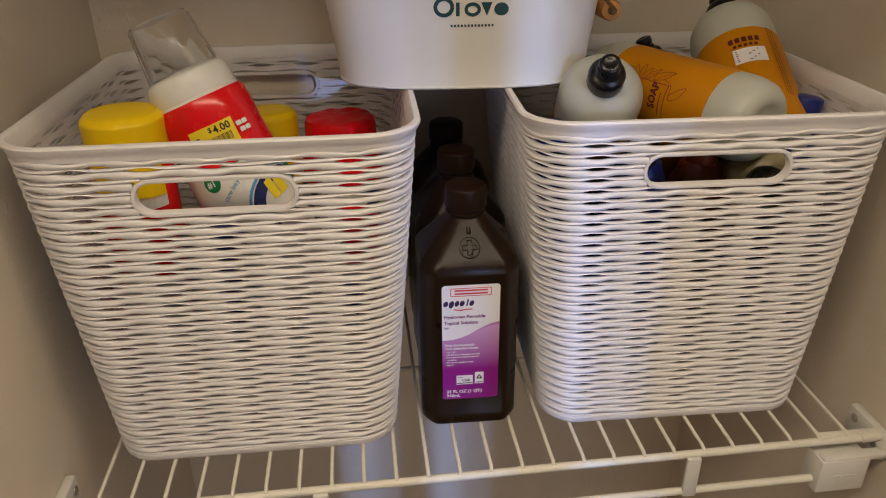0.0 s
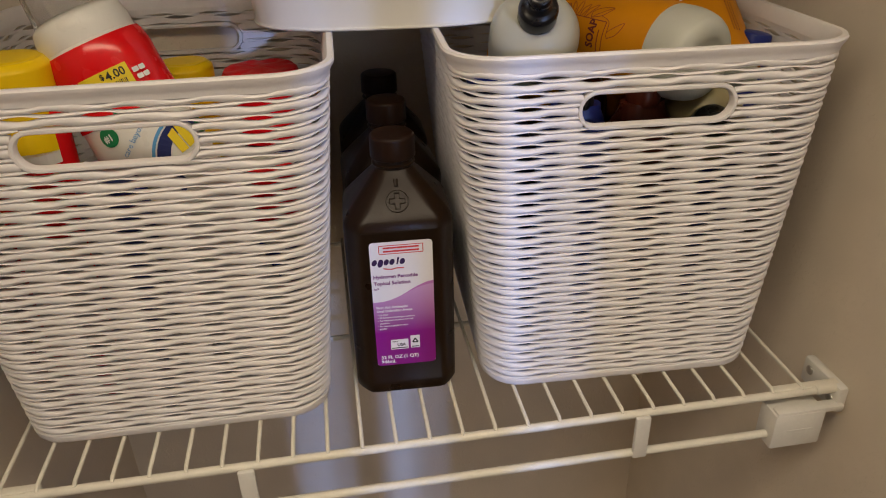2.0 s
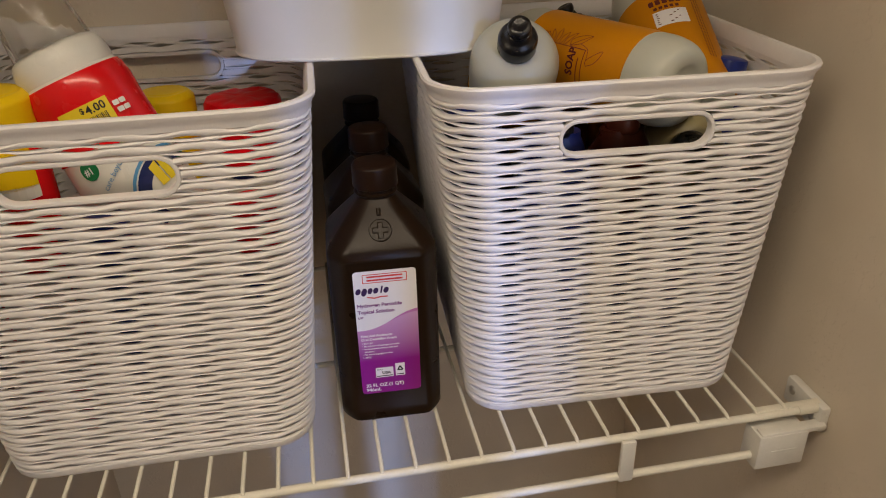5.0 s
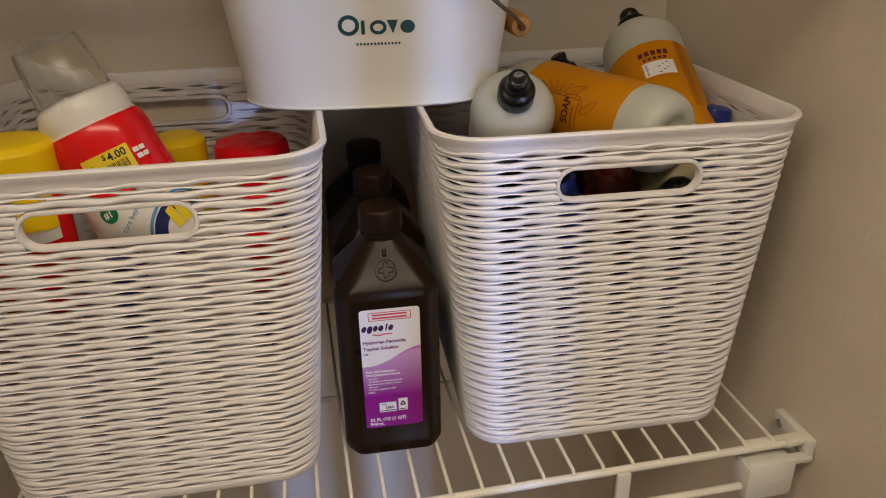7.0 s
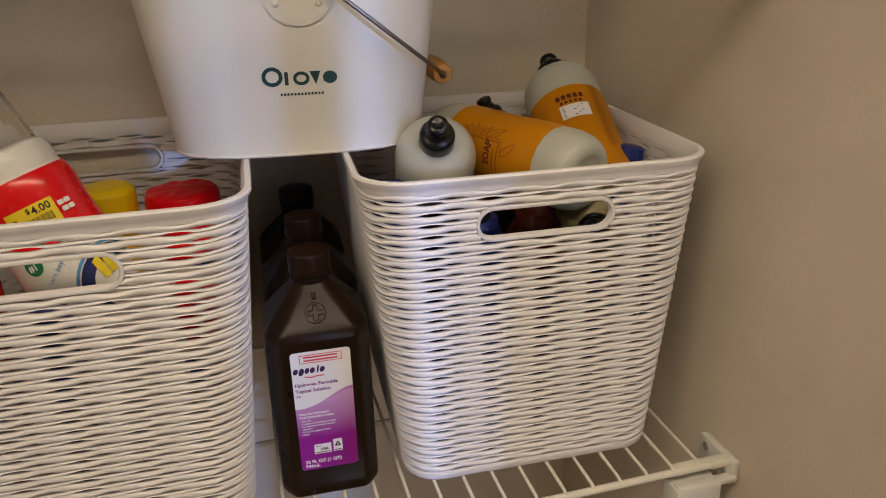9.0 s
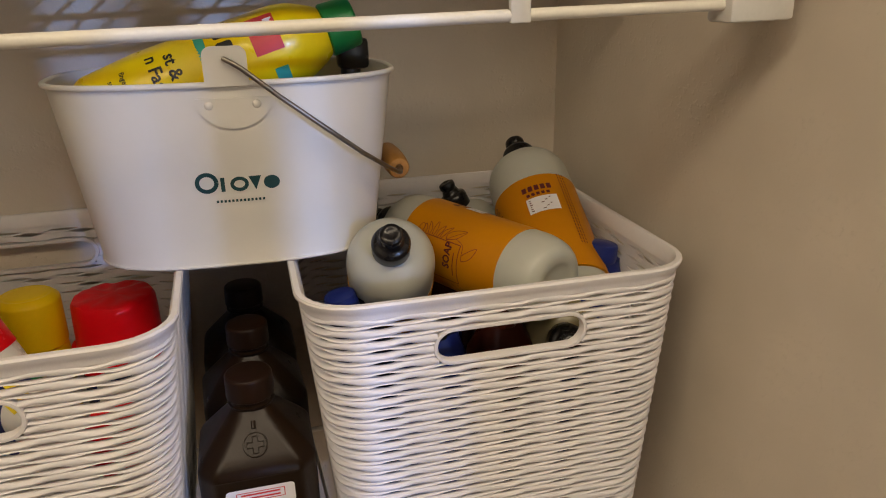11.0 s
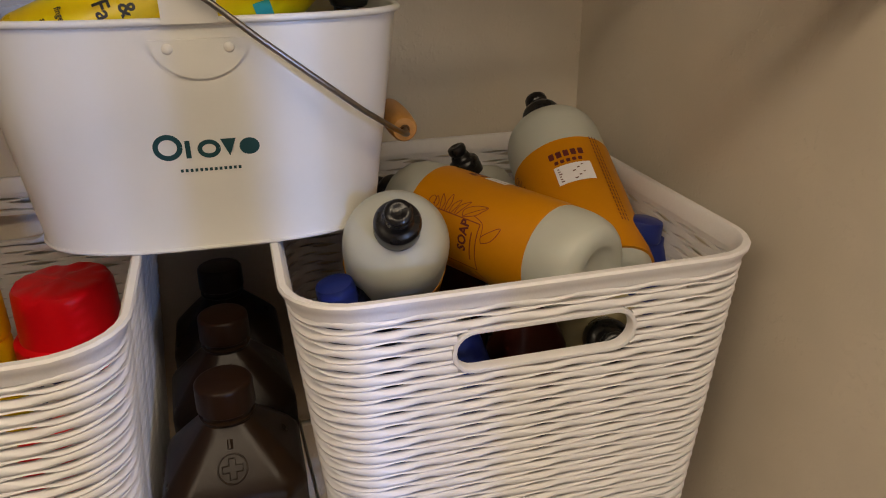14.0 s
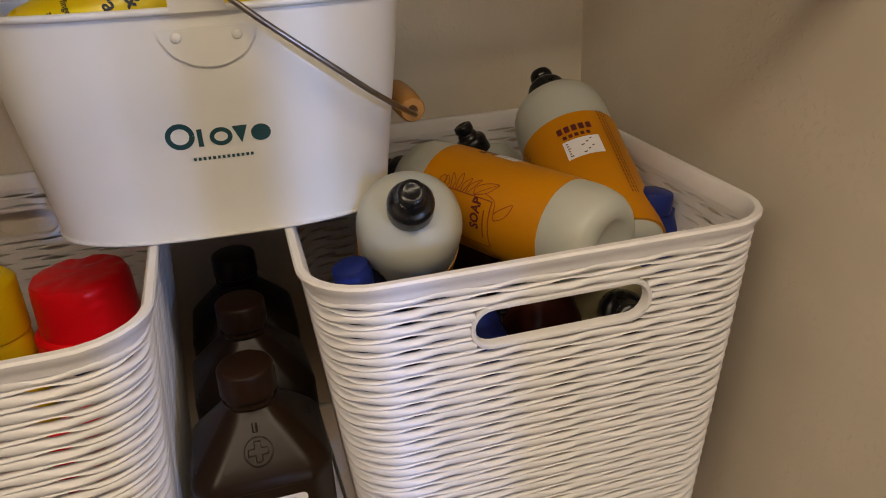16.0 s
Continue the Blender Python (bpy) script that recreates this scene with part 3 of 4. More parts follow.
    for row in [("First Aid Antiseptic", -0.0215, 0.0755, 0.0022), ("Oral Debriding Agent", -0.0215, 0.0722, 0.0022), ("\u2022 3% U.S.P", -0.0210, 0.0690, 0.0014), ("\u2022 3% Solution of hydrogen peroxide", -0.0210, 0.0664, 0.0014),
        ("\u2022 For treatment of minor cuts and", -0.0210, 0.0638, 0.0014), ("abrasions", -0.0195, 0.0612, 0.0014), ("\u2022 For use as a gargle or rinse", -0.0210, 0.0586, 0.0014), ("\u2022 H2O2", -0.0210, 0.0558, 0.0014),
        ("32 FL OZ (1 QT)", -0.0205, 0.0272, 0.0030), ("946mL", -0.0205, 0.0230, 0.0030)]:
        part("lettering", words([row], e3, 0.05), M_INKW, lab, smooth=False)
    part("origin_panel", merge(sheet(round_rect(0.0140, 0.0095, 0.0004, cx=-0.0050, cy=0.0405), e2), sheet(round_rect(0.0075, 0.0120, 0.0004, cx=0.0075, cy=0.0420), e2)), M_INKW, lab, smooth=False)
    marks = words([("USA", -0.0070, 0.0390, 0.0026), ("Made in", -0.0108, 0.0430, 0.0010)], e3, 0.05)
    tri = [(0.0075 + 0.0024 * math.cos(radians(90 + 120 * k)), 0.0428 + 0.0024 * math.sin(radians(90 + 120 * k))) for k in range(3)]
    marks = merge(marks, *[stroke([tri[k], tri[(k + 1) % 3]], 0.0011, e3) for k in range(3)], stroke([(-0.0115, 0.0372), (0.0015, 0.0372)], 0.0008, e3), stroke([(0.0045, 0.0374), (0.0105, 0.0374)], 0.0008, e3))
    part("origin_lettering", marks, M_INKK, lab, smooth=False)
    return b


px = 0.2970
first = peroxide_bottle(pose(px, 0.0940, 0.0018, 0, 0, -2), "brown plastic hydrogen peroxide bottle with purple label on the wire shelf")
for k, (dx, dy, turn, text) in enumerate(((0.0035, 0.0825, 1.5, "brown plastic peroxide bottle standing behind another brown bottle"), (0.005, 0.165, -1, "dark brown plastic bottle standing near the back wall"))):
    tagged(copy_thing(first, pose(px + dx, 0.0940 + dy, 0.0018, 0, 0, turn)), text)


# ---- white tin bucket resting on both basket rims ----
TH = 0.1315


def tin_dims(z):
    f = z / TH
    return 0.1030 + 0.0185 * f, 0.0665 + 0.0060 * f


def tin_point(t, z, off=0.0, n=2.9):
    a, b = tin_dims(z)
    c, s = math.cos(t), math.sin(t)
    return Vector(((a + off) * math.copysign(abs(c) ** (2 / n), c), (b + off) * math.copysign(abs(s) ** (2 / n), s), z))


def tin_front(off):
    def fn(u, v):
        a, b = tin_dims(v)
        return (u, -(b * (1 - min(1, abs(u / a)) ** 2.9) ** (1 / 2.9)) - off, v)
    return fn


def tin_bucket(m):
    b = thing("tin_bucket", "white enamelled tin bucket with bail handle resting on two basket rims", "bucket", m)
    N = 96
    prof = [(-0.001, 0.0), (0.0, 0.0015), (0.0006, 0.003), (0.0, 0.0045), (0.0, 0.03), (0.0, 0.06), (0.0, 0.09), (0.0, 0.115), (0.0, 0.1305), (-0.0011, 0.1305), (-0.0011, 0.09), (-0.0011, 0.03), (-0.0011, 0.003)]
    rings = [[tin_point(2 * math.pi * j / N, z, o) for j in range(N)] for o, z in prof]
    part("body", loft(rings), M_TIN, b)
    rim = [tin_point(2 * math.pi * j / N, TH - 0.002, 0.0008) for j in range(N)]
    part("rolled_rim", tube(rim, 0.0021, 10, closed=True), M_TIN, b)
    part("foot_seam", tube([tin_point(2 * math.pi * j / N, 0.0017, 0.0002) for j in range(N)], 0.0014, 8, closed=True), M_TIN, b)
    for side in (1, -1):
        def fn(u, v, o=0.0016):
            p = Vector(tin_front(o)(u, v)) if v < TH else Vector((u, -tin_dims(TH)[1] - o - 0.0016, v))
            return (side * p.x, side * p.y, p.z)
        lower = [(0.0065 + 0.0248 * math.cos(radians(180 + 180 * k / 20)), 0.1205 + 0.0205 * math.sin(radians(180 + 180 * k / 20))) for k in range(21)]
        bm = sheet(lower, fn)
        ext = bmesh.ops.solidify(bm, geom=bm.faces[:], thickness=0.0013)
        ear = part("ear_plate", bm, M_TIN, b, "white riveted ear plate")
        tab = [(-0.0140, 0.1285), (0.0140, 0.1285)] + [(0.0140 - 0.006 + 0.006 * math.cos(radians(90 * k / 6)), 0.1540 - 0.006 + 0.006 * math.sin(radians(90 * k / 6))) for k in range(7)]
        tab += [(-u, v) for u, v in tab[:1:-1]]
        tab = [(u + 0.004, v) for u, v in tab]
        bm = sheet(tab, lambda u, v: fn(u, v, 0.0034))
        bmesh.ops.solidify(bm, geom=bm.faces[:], thickness=0.0012)
        part("ear_tab", bm, M_TIN, b)
        for u in (-0.0095, 0.0215):
            bm = turned(rounded([(0.0030, -0.001), (0.0028, 0.0006), (0.0001, 0.0015)], 0.0007), 16)
            bm.transform(Matrix.Translation(fn(u, 0.1160)) @ pose(0, 0, 0, 90 * side, 0, 0))
            part("rivet", bm, M_TIN, ear)
    # bail, lying down to one side, with a turned wooden grip
    f0 = -tin_dims(TH)[1] - 0.0058
    front = [(0.003, f0 + 0.006, 0.1460), (0.004, f0 - 0.0015, 0.1460), (0.008, f0 - 0.003, 0.1440), (0.014, f0 - 0.0032, 0.1400), (0.036, f0 - 0.0030, 0.1215), (0.062, f0 - 0.0022, 0.1010), (0.090, f0 + 0.004, 0.0785), (0.108, f0 + 0.018, 0.0645), (0.1205, f0 + 0.038, 0.0540), (0.1250, f0 + 0.056, 0.0495), (0.1265, -0.008, 0.0485)]
    back = [(x, -y + (0.03 if i > 7 else 0.0), z) for i, (x, y, z) in enumerate(front)][::-1]
    part("bail", tube(front + [(0.1265, 0.02, 0.0485)] + back, 0.0017, 10), M_STEEL, b, "bare steel wire bail")
    bm = turned([(0.0032, 0.0), (0.0078, 0.0003), (0.0090, 0.003), (0.0098, 0.018), (0.0100, 0.032), (0.0098, 0.046), (0.0090, 0.061), (0.0078, 0.0637), (0.0032, 0.064)], 28)
    bm.transform(Matrix.Translation((0.1265, -0.006, 0.0485)) @ pose(0, 0, 0, -90, 0, 0))
    grip = part("grip", bm, M_WOOD, b, "turned light wooden grip")
    # flat dark disc: the shade inside the grip's bore, put into the colour
    bm = turned([(0.0001, 0.0), (0.0034, 0.0), (0.0034, 0.0004), (0.0001, 0.0004)], 20)
    bm.transform(Matrix.Translation((0.1265, -0.0061, 0.0485)) @ pose(0, 0, 0, 90, 0, 0))
    part("grip_hole", bm, M_HOLE, grip)
    # brand mark on the front, as plain rings and bars
    shift = tin_front(0.0004)

    def fn(u, v):
        return shift(u + 0.004, v + 0.004)

    def ringshape(cx, cy, rx, ry, k, gap=0):
        pts = [(cx + (rx - k / 2) * math.cos(radians(a)), cy + (ry - k / 2) * math.sin(radians(a))) for a in range(gap, 361 - gap, 10)]
        return stroke(pts, k, fn)
    marks = [ringshape(-0.0215, 0.0592, 0.0078, 0.0074, 0.0029), stroke([(-0.0110, 0.0525), (-0.0110, 0.0625)], 0.0027, fn),
             ringshape(0.0002, 0.0573, 0.0062, 0.0052, 0.0025), sheet([(0.0066, 0.0624), (0.0150, 0.0624), (0.0110, 0.0524)], fn), sheet([(0.0220 + 0.0055 * math.cos(radians(a)), 0.0573 + 0.0048 * math.sin(radians(a))) for a in range(0, 360, 15)], fn)]
    marks.append(merge(*[stroke([(-0.0165 + 0.0026 * k, 0.0455), (-0.0150 + 0.0026 * k, 0.0455)], 0.0018, fn) for k in range(13)]))
    part("brand_mark", merge(*marks), M_TEAL, b, "dark teal printed mark", smooth=False)
    return b


tin_bucket(TIN_POSE)


def aimed(base, top, eye, spin=0.0):
    """A pose whose z runs from base to top and whose front (-y) looks towards eye."""
    base, z = Vector(base), (Vector(top) - Vector(base)).normalized()
    f = Vector(eye) - base
    y = -(f - z * f.dot(z)).normalized()
    x = y.cross(z)
    return Matrix.Translation(base) @ Matrix((x, y, z)).transposed().to_4x4() @ pose(0, 0, 0, 0, 0, spin)


EYE = (0.31, -0.36, 0.44)


# ---- yellow cleaner bottle lying in the bucket ----
def yellow_bottle(m):
    b = thing("cleaner_bottle", "yellow cleaner bottle with green cap lying in the tin bucket", "bottle", m)
    R = 0.031
    part("body", turned(rounded([(0.0001, 0.0), (0.022, 0.0), (0.027, 0.006), (0.031, 0.05), (0.031, 0.150), (0.029, 0.163), (0.021, 0.180), (0.0165, 0.186), (0.0001, 0.187)], 0.004), 56), M_YBOTTLE, b)
    part("cap", turned(rounded([(0.0172, 0.184), (0.0200, 0.185), (0.0185, 0.207), (0.0170, 0.2085), (0.0001, 0.209)], 0.0012), 40), M_GREEN, b, "green plastic cap")
    f1, f2, f3 = on_round(R + 0.0003, -118.0), on_round(R + 0.0005, -118.0), on_round(R + 0.0007, -118.0)
    part("red_panel", sheet(round_rect(0.030, 0.021, 0.0005, cx=0.0, cy=0.140), f1), M_INKR, b, smooth=False)
    part("sea_green_panel", sheet(round_rect(0.014, 0.010, 0.0004, cx=0.034, cy=0.143), f1), M_TEALP, b, smooth=False)
    part("sea_green_panel", sheet([(-0.03, 0.092), (0.006, 0.092), (0.006, 0.098), (-0.03, 0.100)], f1), M_TEALP, b, smooth=False)
    part("brand_mark", merge(*[sheet(round_rect(0.008, 0.012, 0.0025, cx=u, cy=0.111), f1) for u in (-0.022, -0.011, 0.0)]), M_INKK, b, smooth=False)
    part("lettering", words([("st &", -0.010, 0.0690, 0.0090), ("n Fast", -0.013, 0.0565, 0.0090), ("fingerprints", -0.008, 0.037, 0.0036), ("smudges", -0.004, 0.028, 0.0036)], f2, 0.03), M_INKK, b, smooth=False)
    part("lettering_white", words([("MO", -0.011, 0.143, 0.0060)], f2, 0.05), M_INKW, b, smooth=False)
    part("pale_oval", sheet([(0.016 * math.cos(a / 12 * math.pi), 0.082 + 0.011 * math.sin(a / 12 * math.pi)) for a in range(24)], f1), M_STICKER, b, smooth=False)
    return b


yellow_bottle(aimed(Y_BASE, Y_TOP, EYE))
part_spray = thing("black_sprayer", "black plastic sprayer head standing in the tin bucket", "sprayer", pose(0.405, 0.215, 0.2762))
part("stem", turned(rounded([(0.0001, 0.0), (0.016, 0.0), (0.016, 0.10), (0.008, 0.112), (0.008, 0.126), (0.0001, 0.126)], 0.002), 24), M_BLACK, part_spray)
part("head", box(-0.010, 0.014, -0.010, 0.010, 0.122, 0.146, 0.004), M_BLACK, part_spray)


# ---- orange-labelled soap bottles in the basket by the wall ----
def soap_bottle(m, label, z0=0.030, z1=0.100, material=None):
    b = thing("soap_bottle", label, "bottle", m, "orange-labelled soap bottles")
    R = 0.0352
    part("body", turned(rounded([(0.0001, 0.0025), (0.014, 0.0020), (0.018, 0.0), (0.0270, 0.0012), (0.0325, 0.0065), (0.0352, 0.017), (0.0352, 0.132), (0.0340, 0.1415), (0.0290, 0.1510), (0.0200, 0.1567), (0.0125, 0.1590), (0.0118, 0.162), (0.0001, 0.162)], 0.004), 64), material or M_SOAP, b)
    part("cap", turned(rounded([(0.0130, 0.1585), (0.0148, 0.1590), (0.0148, 0.1710), (0.0132, 0.1742), (0.0100, 0.1755), (0.0088, 0.1782), (0.0084, 0.1800), (0.0001, 0.1802)], 0.0009), 40), M_BLACK, b, "black push-pull cap")
    part("spout", turned(rounded([(0.0065, 0.1795), (0.0080, 0.1815), (0.0088, 0.1840), (0.0084, 0.1880), (0.0055, 0.1892), (0.0026, 0.1882), (0.0001, 0.1880)], 0.0008), 28), M_BLACK, b)
    sleeve = part("label_sleeve", turned([(R + 0.0001, z0), (R + 0.0006, z0 + 0.0001), (R + 0.0006, z1), (R + 0.0001, z1 + 0.0001)], 64), M_ORANGE, b, "orange printed wrap label")
    f1, f2 = on_round(R + 0.0009), on_round(R + 0.0012)
    lines = []
    # leafy line drawing beside a square panel
    def curve(pts, width=0.0006):
        out = []
        for i in range(len(pts) - 1):
            p0, p1, p2, p3 = [Vector(pts[min(max(i + k, 0), len(pts) - 1)]) for k in (-1, 0, 1, 2)]
            for q in range(6):
                t = q / 6
                out.append(0.5 * (2 * p1 + (p2 - p0) * t + (2 * p0 - 5 * p1 + 4 * p2 - p3) * t * t + (3 * p1 - p0 - 3 * p2 + p3) * t ** 3))
        return stroke(out + [Vector(pts[-1])], width, f1)
    for z, long, lean in ((0.098, 0.008, 0.002), (0.093, 0.011, 0.004), (0.089, 0.013, 0.001), (0.085, 0.011, -0.003), (0.081, 0.012, -0.006)):
        lines.append(curve([(0.0165, z), (0.0165 + long * 0.5, z - 0.0016 + lean * 0.3), (0.0165 + long, z + lean), (0.0165 + long * 0.55, z + 0.0018 + lean * 0.3), (0.0165, z + 0.0014)]))
    lines.append(curve([(0.0168, 0.076), (0.022, 0.0765), (0.027, 0.070), (0.0285, 0.062), (0.0245, 0.064), (0.020, 0.068), (0.0168, 0.076)]))
    lines.append(curve([(0.0168, 0.076), (0.021, 0.0715), (0.0285, 0.062)], 0.0005))
    lines.append(curve([(0.004, 0.0575), (0.008, 0.0585), (0.013, 0.054), (0.018, 0.0475), (0.012, 0.0485), (0.007, 0.052), (0.004, 0.0575)]))
    lines.append(curve([(0.020, 0.068), (0.0165, 0.060), (0.008, 0.0585)], 0.0005))
    lines.append(curve([(0.0165, 0.102), (0.020, 0.105), (0.024, 0.103), (0.022, 0.100), (0.018, 0.101)]))
    lines.append(curve([(-0.020, 0.064), (-0.024, 0.060), (-0.030, 0.058), (-0.027, 0.066), (-0.021, 0.070)]))
    sq = [(-0.018, 0.0615), (0.016, 0.0615), (0.016, 0.1035), (-0.018, 0.1035), (-0.018, 0.0615)]
    lines += [stroke([Vector(a).lerp(Vector(c), q / 6) for q in range(7)], 0.0008, f1) for a, c in zip(sq, sq[1:])]
    part("line_drawing", merge(*lines), M_OINK, sleeve, smooth=False)
    part("lettering", words([("SOAP", -0.006, 0.0690, 0.0062)], f1, 0.05), M_MAROON, sleeve, smooth=False)
    for bar_h, bar_r, bar_z in ((0.0030, 0.001, 0.088), (0.0010, 0.0004, 0.0655)):
        part("brand_bar", sheet(round_rect(0.020, bar_h, bar_r, cx=-0.001, cy=bar_z), f1), M_OINK, sleeve, smooth=False)
    # reverse: white data panel and rows of small print
    g1, g2 = on_round(R + 0.0009, 20.0), on_round(R + 0.0012, 20.0)
    part("data_panel", sheet(round_rect(0.026, 0.016, 0.0004, cx=0.0, cy=0.078), g1), M_INKW, sleeve, smooth=False)
    bars = [stroke([(-0.011, 0.0835 - 0.0022 * k), (-0.011 + 0.018 - 0.003 * (k % 3), 0.0835 - 0.0022 * k)], 0.0009, g2) for k in range(6)]
    bars += [stroke([(0.020 + 0.0025 * c, 0.110 - 0.0035 * k), (0.020 + 0.0025 * c, 0.1075 - 0.0035 * k)], 0.0008, g2) for c in range(3) for k in range(22)]
    part("small_print", merge(*bars), M_MAROON, sleeve, smooth=False)
    part("maroon_title", merge(*[sheet(round_rect(0.0038, 0.0056, 0.0008, cx=-0.012 + 0.0052 * k, cy=0.096), g1) for k in range(5)], *[sheet(round_rect(0.0028, 0.0030, 0.0005, cx=-0.010 + 0.0042 * k, cy=0.0895), g1) for k in range(5)]), M_MAROON, sleeve, smooth=False)
    return b


SLIM = Matrix.Diagonal((0.96, 0.96, 0.97, 1))
soap = soap_bottle(aimed(A_BASE, A_TOP, EYE, 150) @ SLIM, "clear soap bottle with black cap leaning towards the basket front")
for base, top, spin, text in (
        (D_BASE, D_TOP, 120, "clear soap bottle with black cap standing at the basket back"),):
    tagged(copy_thing(soap, aimed(base, top, EYE, spin) @ SLIM), text)
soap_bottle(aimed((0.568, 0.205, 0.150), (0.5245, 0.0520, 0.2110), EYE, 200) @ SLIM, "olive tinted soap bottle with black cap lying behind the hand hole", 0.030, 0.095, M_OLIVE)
soap_bottle(aimed(B_BASE, B_TOP, EYE, B_SPIN) @ Matrix.Diagonal((0.95, 0.95, 1.18, 1)), "clear soap bottle with orange label lying across the basket", 0.028, 0.120)
soap_bottle(aimed(C_BASE, C_TOP, EYE, C_SPIN) @ Matrix.Diagonal((1.06, 1.06, 1.03, 1)), "clear soap bottle with orange label and white panel leaning back", 0.012, 0.110)


def blue_bottle(m, label, material=None, h=0.20, cap=None):
    b = thing("blue_bottle", label, "bottle", m, "dark bottles in the basket")
    W, D = 0.026, 0.019
    mat = material or M_BLUE
    rings = [panel_ring(z, W + o, D + o, W - 0.008 + o, 0.006) for z, o in ((0.0, -0.003), (0.003, 0.0), (h * 0.80, 0.0), (h * 0.86, -0.002), (h * 0.93, -0.008), (h * 0.95, -0.0085))]
    part("body", loft(rings), mat, b)
    part("cap", turned(rounded([(0.0125, h * 0.94), (0.0130, h * 0.945), (0.0120, h), (0.0001, h + 0.001)], 0.002), 28), cap or M_BLACK, b)
    part("label", sheet(round_rect(0.034, h * 0.45, 0.002, cy=h * 0.42), on_front(-D - 0.0004)), M_NAVY, b, smooth=False)
    return b


blue_bottle(aimed((0.416, 0.135, 0.0075), (0.368, 0.122, 0.25), EYE, 25), "dark indigo plastic bottle with blue cap standing in the basket", M_DARK, 0.242, M_BLUE)
blue_bottle(pose(0.428, 0.074, 0.0065, 0, 0, -8), "blue plastic bottle with black cap near the basket front", None, 0.232)
blue_bottle(aimed((0.555, 0.13, 0.0085), (0.592, 0.128, 0.25), EYE, 40), "blue plastic bottle standing by the basket side", None, 0.250, M_BLUE)
blue_bottle(pose(0.484, 0.086, 0.0065, 0, 0, 10), "amber plastic bottle standing low in the basket", M_AMBER, 0.226, M_AMBER)
blue_bottle(pose(0.575, 0.225, 0.0065, 0, 0, 20), "amber plastic bottle standing under the soap bottles", M_AMBER, 0.19)
blue_bottle(pose(0.50, 0.265, 0.0065, 0, 0, -30), "amber plastic bottle standing at the basket back", M_AMBER, 0.20)


# ---- cleaner cans in the other basket ----
def stain_bottle(m):
    b = thing("stain_remover_bottle", "white and red stain remover bottle with clear cap, price sticker, leaning", "bottle", m)
    part("body", turned(rounded([(0.0001, 0.0), (0.033, 0.0), (0.037, 0.004), (0.0375, 0.10), (0.0375, 0.215), (0.0360, 0.245), (0.0362, 0.268), (0.0340, 0.279), (0.0305, 0.284), (0.0001, 0.284)], 0.003), 64), M_WHITE, b)
    part("sleeve", turned([(0.0374, 0.2290), (0.0378, 0.2292), (0.0367, 0.2450), (0.0364, 0.2560), (0.0369, 0.2680), (0.0355, 0.2765), (0.0340, 0.2800)], 64), M_RED, b, "glossy red printed sleeve")
    part("collar", turned(rounded([(0.0300, 0.2800), (0.0322, 0.2815), (0.0322, 0.2925), (0.0300, 0.3000), (0.0235, 0.3030), (0.0001, 0.3032)], 0.0018), 56), M_WHITE, b, "white plastic collar")
    cap = bmesh.new()
    ribs = 48
    rings = []
    for r, z in ((0.0272, 0.3005), (0.0232, 0.3400), (0.0222, 0.3420), (0.0001, 0.3422)):
        rings.append([((r - (0.0008 if j % 4 == 0 and r > 0.01 else 0)) * math.cos(2 * math.pi * j / ribs), (r - (0.0008 if j % 4 == 0 and r > 0.01 else 0)) * math.sin(2 * math.pi * j / ribs), z) for j in range(ribs)])
    for r, z in ((0.0001, 0.3410), (0.0208, 0.3408), (0.0258, 0.3005)):
        rings.append([(r * math.cos(2 * math.pi * j / ribs), r * math.sin(2 * math.pi * j / ribs), z) for j in range(ribs)])
    part("dosing_cap", loft(rings, closed=True, cap=False), M_CLEAR, b, "clear ribbed dosing cap")
    f1, f2, f3 = on_round(0.0383), on_round(0.0386), on_round(0.0389)
    g1, g2 = (lambda u, v: f1(u - 0.010, v + 0.016)), (lambda u, v: f2(u - 0.010, v + 0.016))
    st = part("price_sticker", sheet([(-0.026, 0.2390), (0.008, 0.2390), (0.008, 0.2600), (-0.026, 0.2600)], f1), M_STICKER, b, "yellow price sticker", smooth=False)
    part("price_lettering", merge(words([("$", -0.0115, 0.2550, 0.0036), ("4.00", -0.0080, 0.2530, 0.0054)], f2, 0.03), *[stroke([(-0.0165 + 0.0011 * k, 0.2450), (-0.0165 + 0.0011 * k, 0.2510)], 0.0004 + 0.0003 * (k % 3 == 0), f2) for k in range(19)], stroke([(-0.0225, 0.2530), (-0.0195, 0.2530)], 0.003, f2)), M_INKK, st, smooth=False)
    part("sleeve_mark", merge(*[sheet(round_rect(0.0046, 0.0034, 0.0008, cx=u, cy=v), f1) for u, v in ((0.0120, 0.2530), (0.0170, 0.2530), (0.0130, 0.2480), (0.0180, 0.2480))]), M_INKW, b, smooth=False)
    arc = [(0.0300 + 0.0240 * math.cos(radians(a)), 0.1690 + 0.0240 * math.sin(radians(a))) for a in range(40, 221, 9)]
    part("blue_swash", stroke(arc, 0.0090, g1), M_NAVY, b, smooth=False)
    part("light_blue_swash", stroke([(0.0300 + (u - 0.0300) * 1.28, 0.1690 + (v - 0.1690) * 1.28) for u, v in arc], 0.0022, g1), M_LBLUE, b, smooth=False)
    part("yellow_figure", merge(sheet([(0.020, 0.175), (0.017, 0.190), (0.023, 0.193), (0.0265, 0.176)], g2), sheet([(0.0275, 0.176), (0.0240, 0.194), (0.0310, 0.199), (0.0360, 0.178)], g2)), M_STICKER, b, smooth=False)
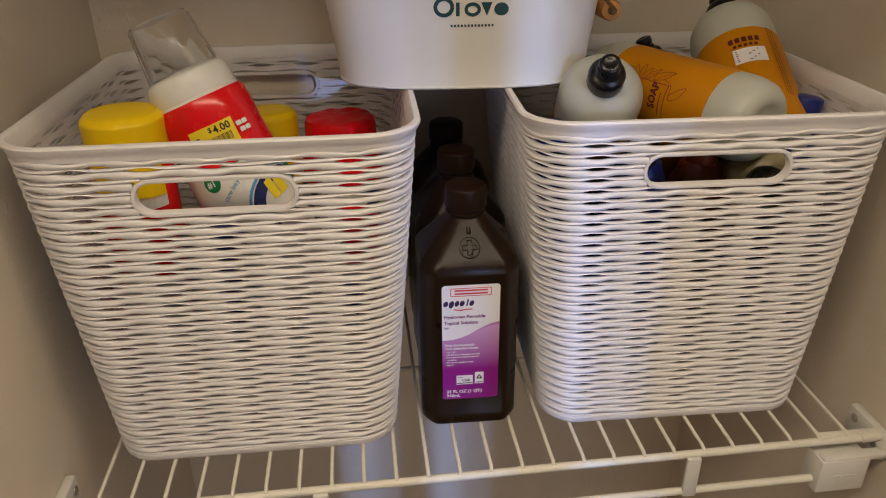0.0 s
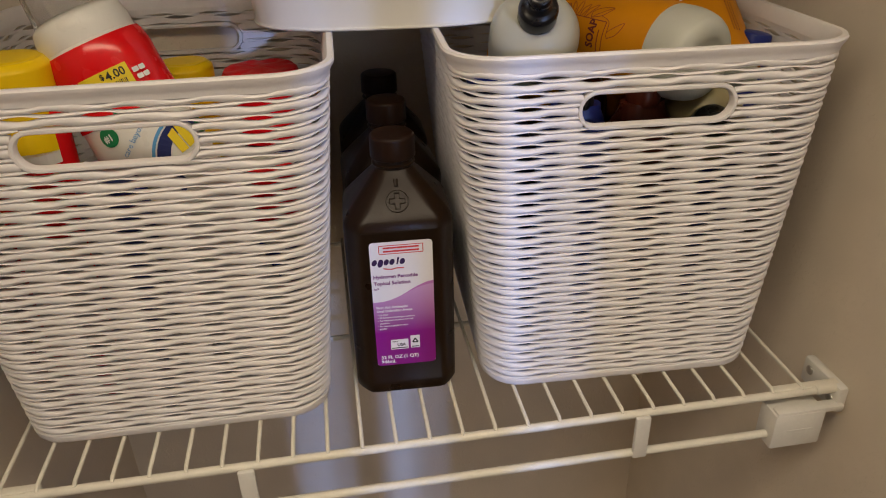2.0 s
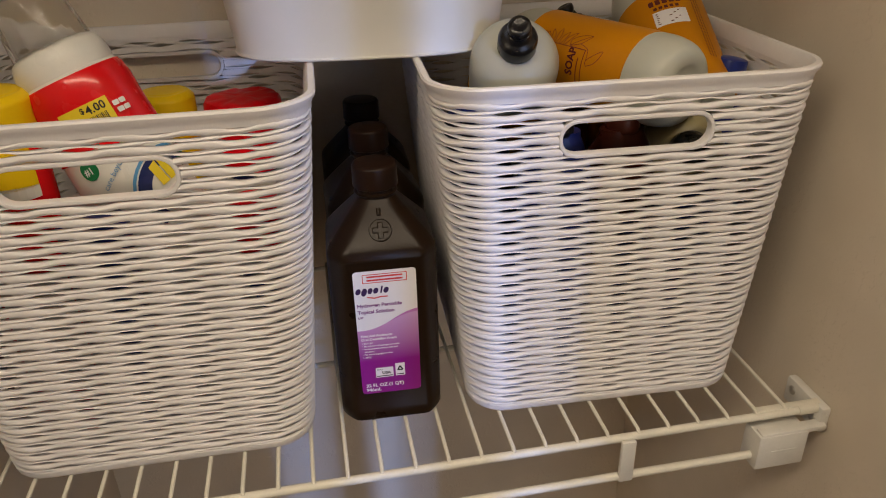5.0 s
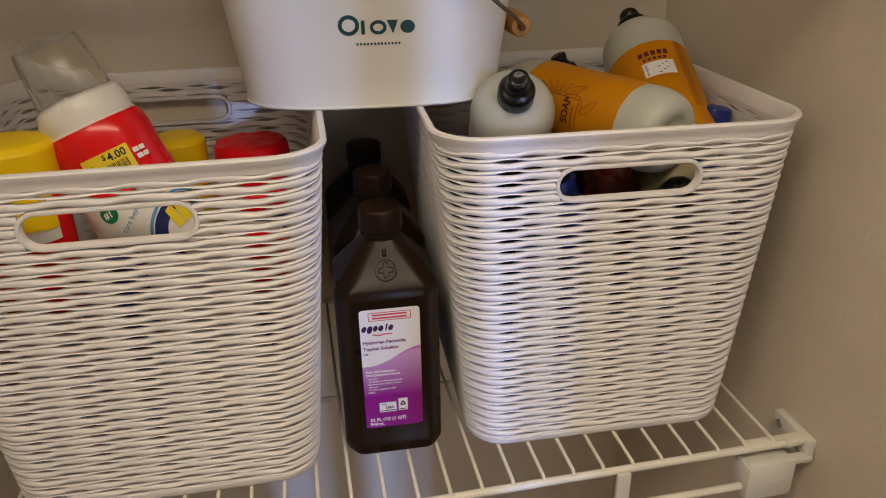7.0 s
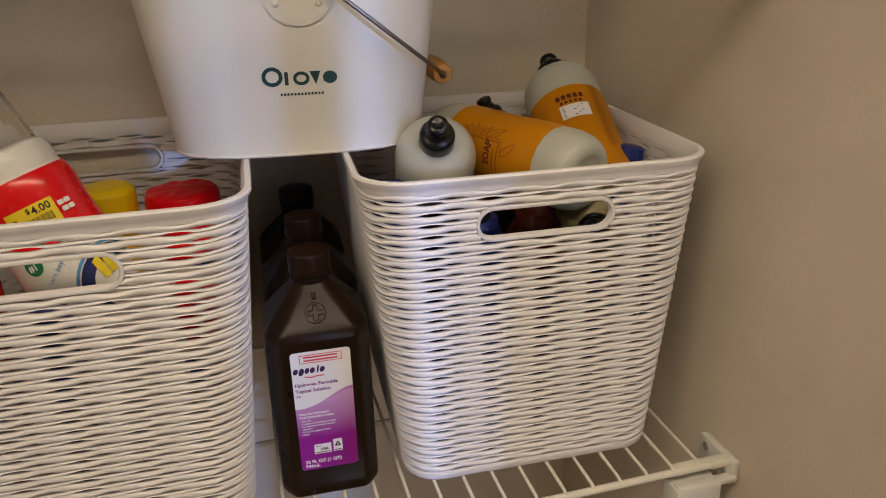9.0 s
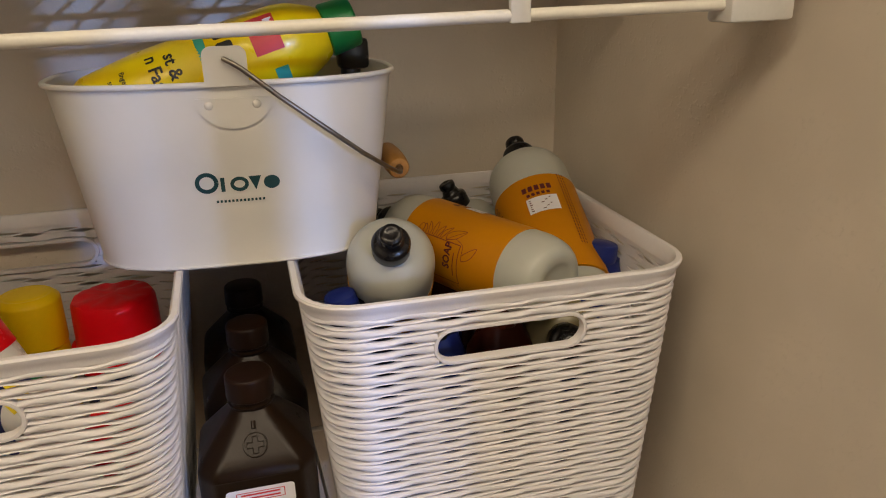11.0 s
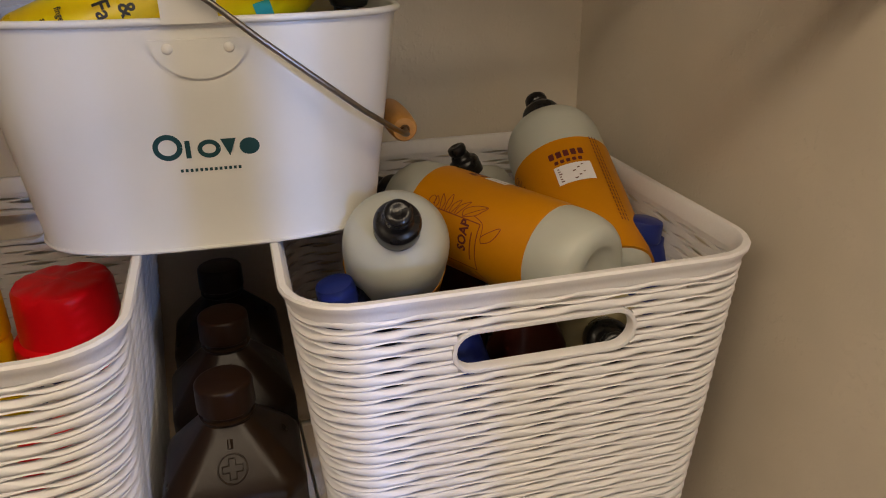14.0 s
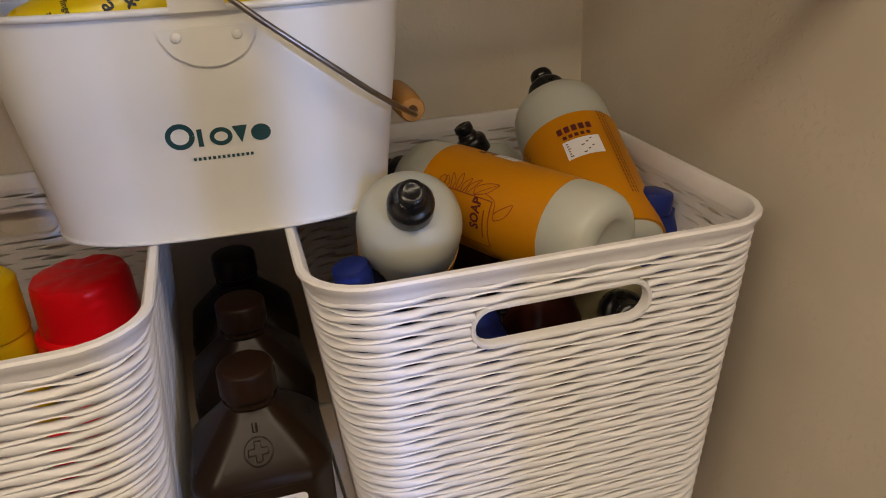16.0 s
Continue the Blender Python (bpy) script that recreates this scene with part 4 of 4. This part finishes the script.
    part("light_blue_lettering", words([("care beyond clean", -0.014, 0.1880, 0.0040, 35)], g2), M_LBLUE, b, smooth=False)
    part("green_seal", sheet(disc(0.0068, -0.018, 0.205), g1), M_GREENP, b, smooth=False)
    part("green_block", sheet([(0.034, 0.196), (0.052, 0.196), (0.052, 0.212), (0.034, 0.210)], f1), M_GREENP, b, smooth=False)
    part("seal_lettering", words([("#1", -0.0222, 0.2026, 0.0046)], g2, 0.05), M_INKW, b, smooth=False)
    part("green_lettering", merge(*[stroke([(-0.006, 0.2175 - 0.004 * k), (0.014, 0.2175 - 0.004 * k)], 0.0022, g1) for k in range(2)]), M_GREENP, b, smooth=False)
    return b


stain_bottle(aimed(S_BASE, S_TOP, (0.25, -0.42, 0.40), S_SPIN))


def can(m, label, r, h, body, cap_mat, cap_h, group="cleaner cans in the basket", bands=()):
    c = thing("cleaner_can", label, "can", m, group)
    part("body", turned(rounded([(0.0001, 0.0), (r - 0.001, 0.0), (r, 0.002), (r, h - cap_h - 0.008), (r - 0.003, h - cap_h), (0.0001, h - cap_h)], 0.0015), 56), body, c)
    part("cap", turned(rounded([(r - 0.001, h - cap_h - 0.004), (r + 0.0006, h - cap_h - 0.003), (r + 0.0004, h - 0.005), (r - 0.0045, h - 0.0004), (r - 0.0065, h - 0.0008), (r - 0.009, h), (0.0001, h)], 0.0016), 56), cap_mat, c)
    for z0, z1, mat, u0, u1 in bands:
        f = on_round(r + 0.0004)
        part("printed_band", sheet([(u0, z0), (u1, z0), (u1, z1), (u0, z1 + 0.006)], f), mat, c, smooth=False)
    return c


can(pose(0.0470, 0.106, 0.0065), "red cleaner can with yellow cap standing in the basket", 0.0290, 0.2685, M_RED, M_YELLOW, 0.030, bands=((0.208, 0.238, M_YELLOW, -0.040, 0.030), (0.200, 0.2085, M_WHITE, -0.040, 0.030), (0.05, 0.14, M_WHITE, -0.02, 0.03)))
can(pose(0.104, 0.072, 0.0065), "dark blue cleaner can standing in the basket", 0.0225, 0.190, M_NAVY, M_BLUE, 0.020)
can(pose(0.138, 0.222, 0.0065), "yellow-capped cleaner can behind the leaning bottle", 0.0235, 0.2320, M_YELLOW, M_YELLOW, 0.040, bands=((0.05, 0.15, M_YELLOW, -0.02, 0.02),))
rc = thing("cleaner_can", "cleaner can with dented red cap standing in the basket", "can", pose(0.200, 0.222, 0.0065), "cleaner cans in the basket")
part("body", turned(rounded([(0.0001, 0.0), (0.0295, 0.0), (0.0305, 0.002), (0.0305, 0.180), (0.0275, 0.188), (0.0001, 0.188)], 0.0015), 48), M_NAVY, rc)
bm = turned([(0.0295, 0.186), (0.0312, 0.187), (0.0308, 0.200), (0.0305, 0.216), (0.0300, 0.2250), (0.0285, 0.2285), (0.0260, 0.2296), (0.0215, 0.2300), (0.0165, 0.2300), (0.0110, 0.2300), (0.0055, 0.2300), (0.0001, 0.2300)], 48)
for v in bm.verts:
    if v.co.z > 0.222:
        v.co.z -= 0.0042 * max(0.0, noise.noise(v.co * 95.0)) + 0.0012 * max(0.0, noise.noise(v.co * 260.0))
part("cap", bm, M_REDCAP, rc, "dented red plastic cap")
part("printed_band", sheet([(-0.02, 0.04), (0.02, 0.04), (0.02, 0.16), (-0.02, 0.166)], on_round(0.0309)), M_WHITE, rc, smooth=False)
part("cap_skirt", turned(rounded([(0.0298, 0.170), (0.0348, 0.1705), (0.0352, 0.188), (0.0315, 0.190)], 0.0012), 48), M_REDCAP, rc)
can(pose(0.205, 0.110, 0.0065), "white and red cleaner can standing low in the basket", 0.0235, 0.175, M_WHITE, M_REDCAP, 0.030, bands=((0.03, 0.12, M_BLUE, -0.02, 0.02),))
rc.scale = (1.07, 1.07, 0.972)
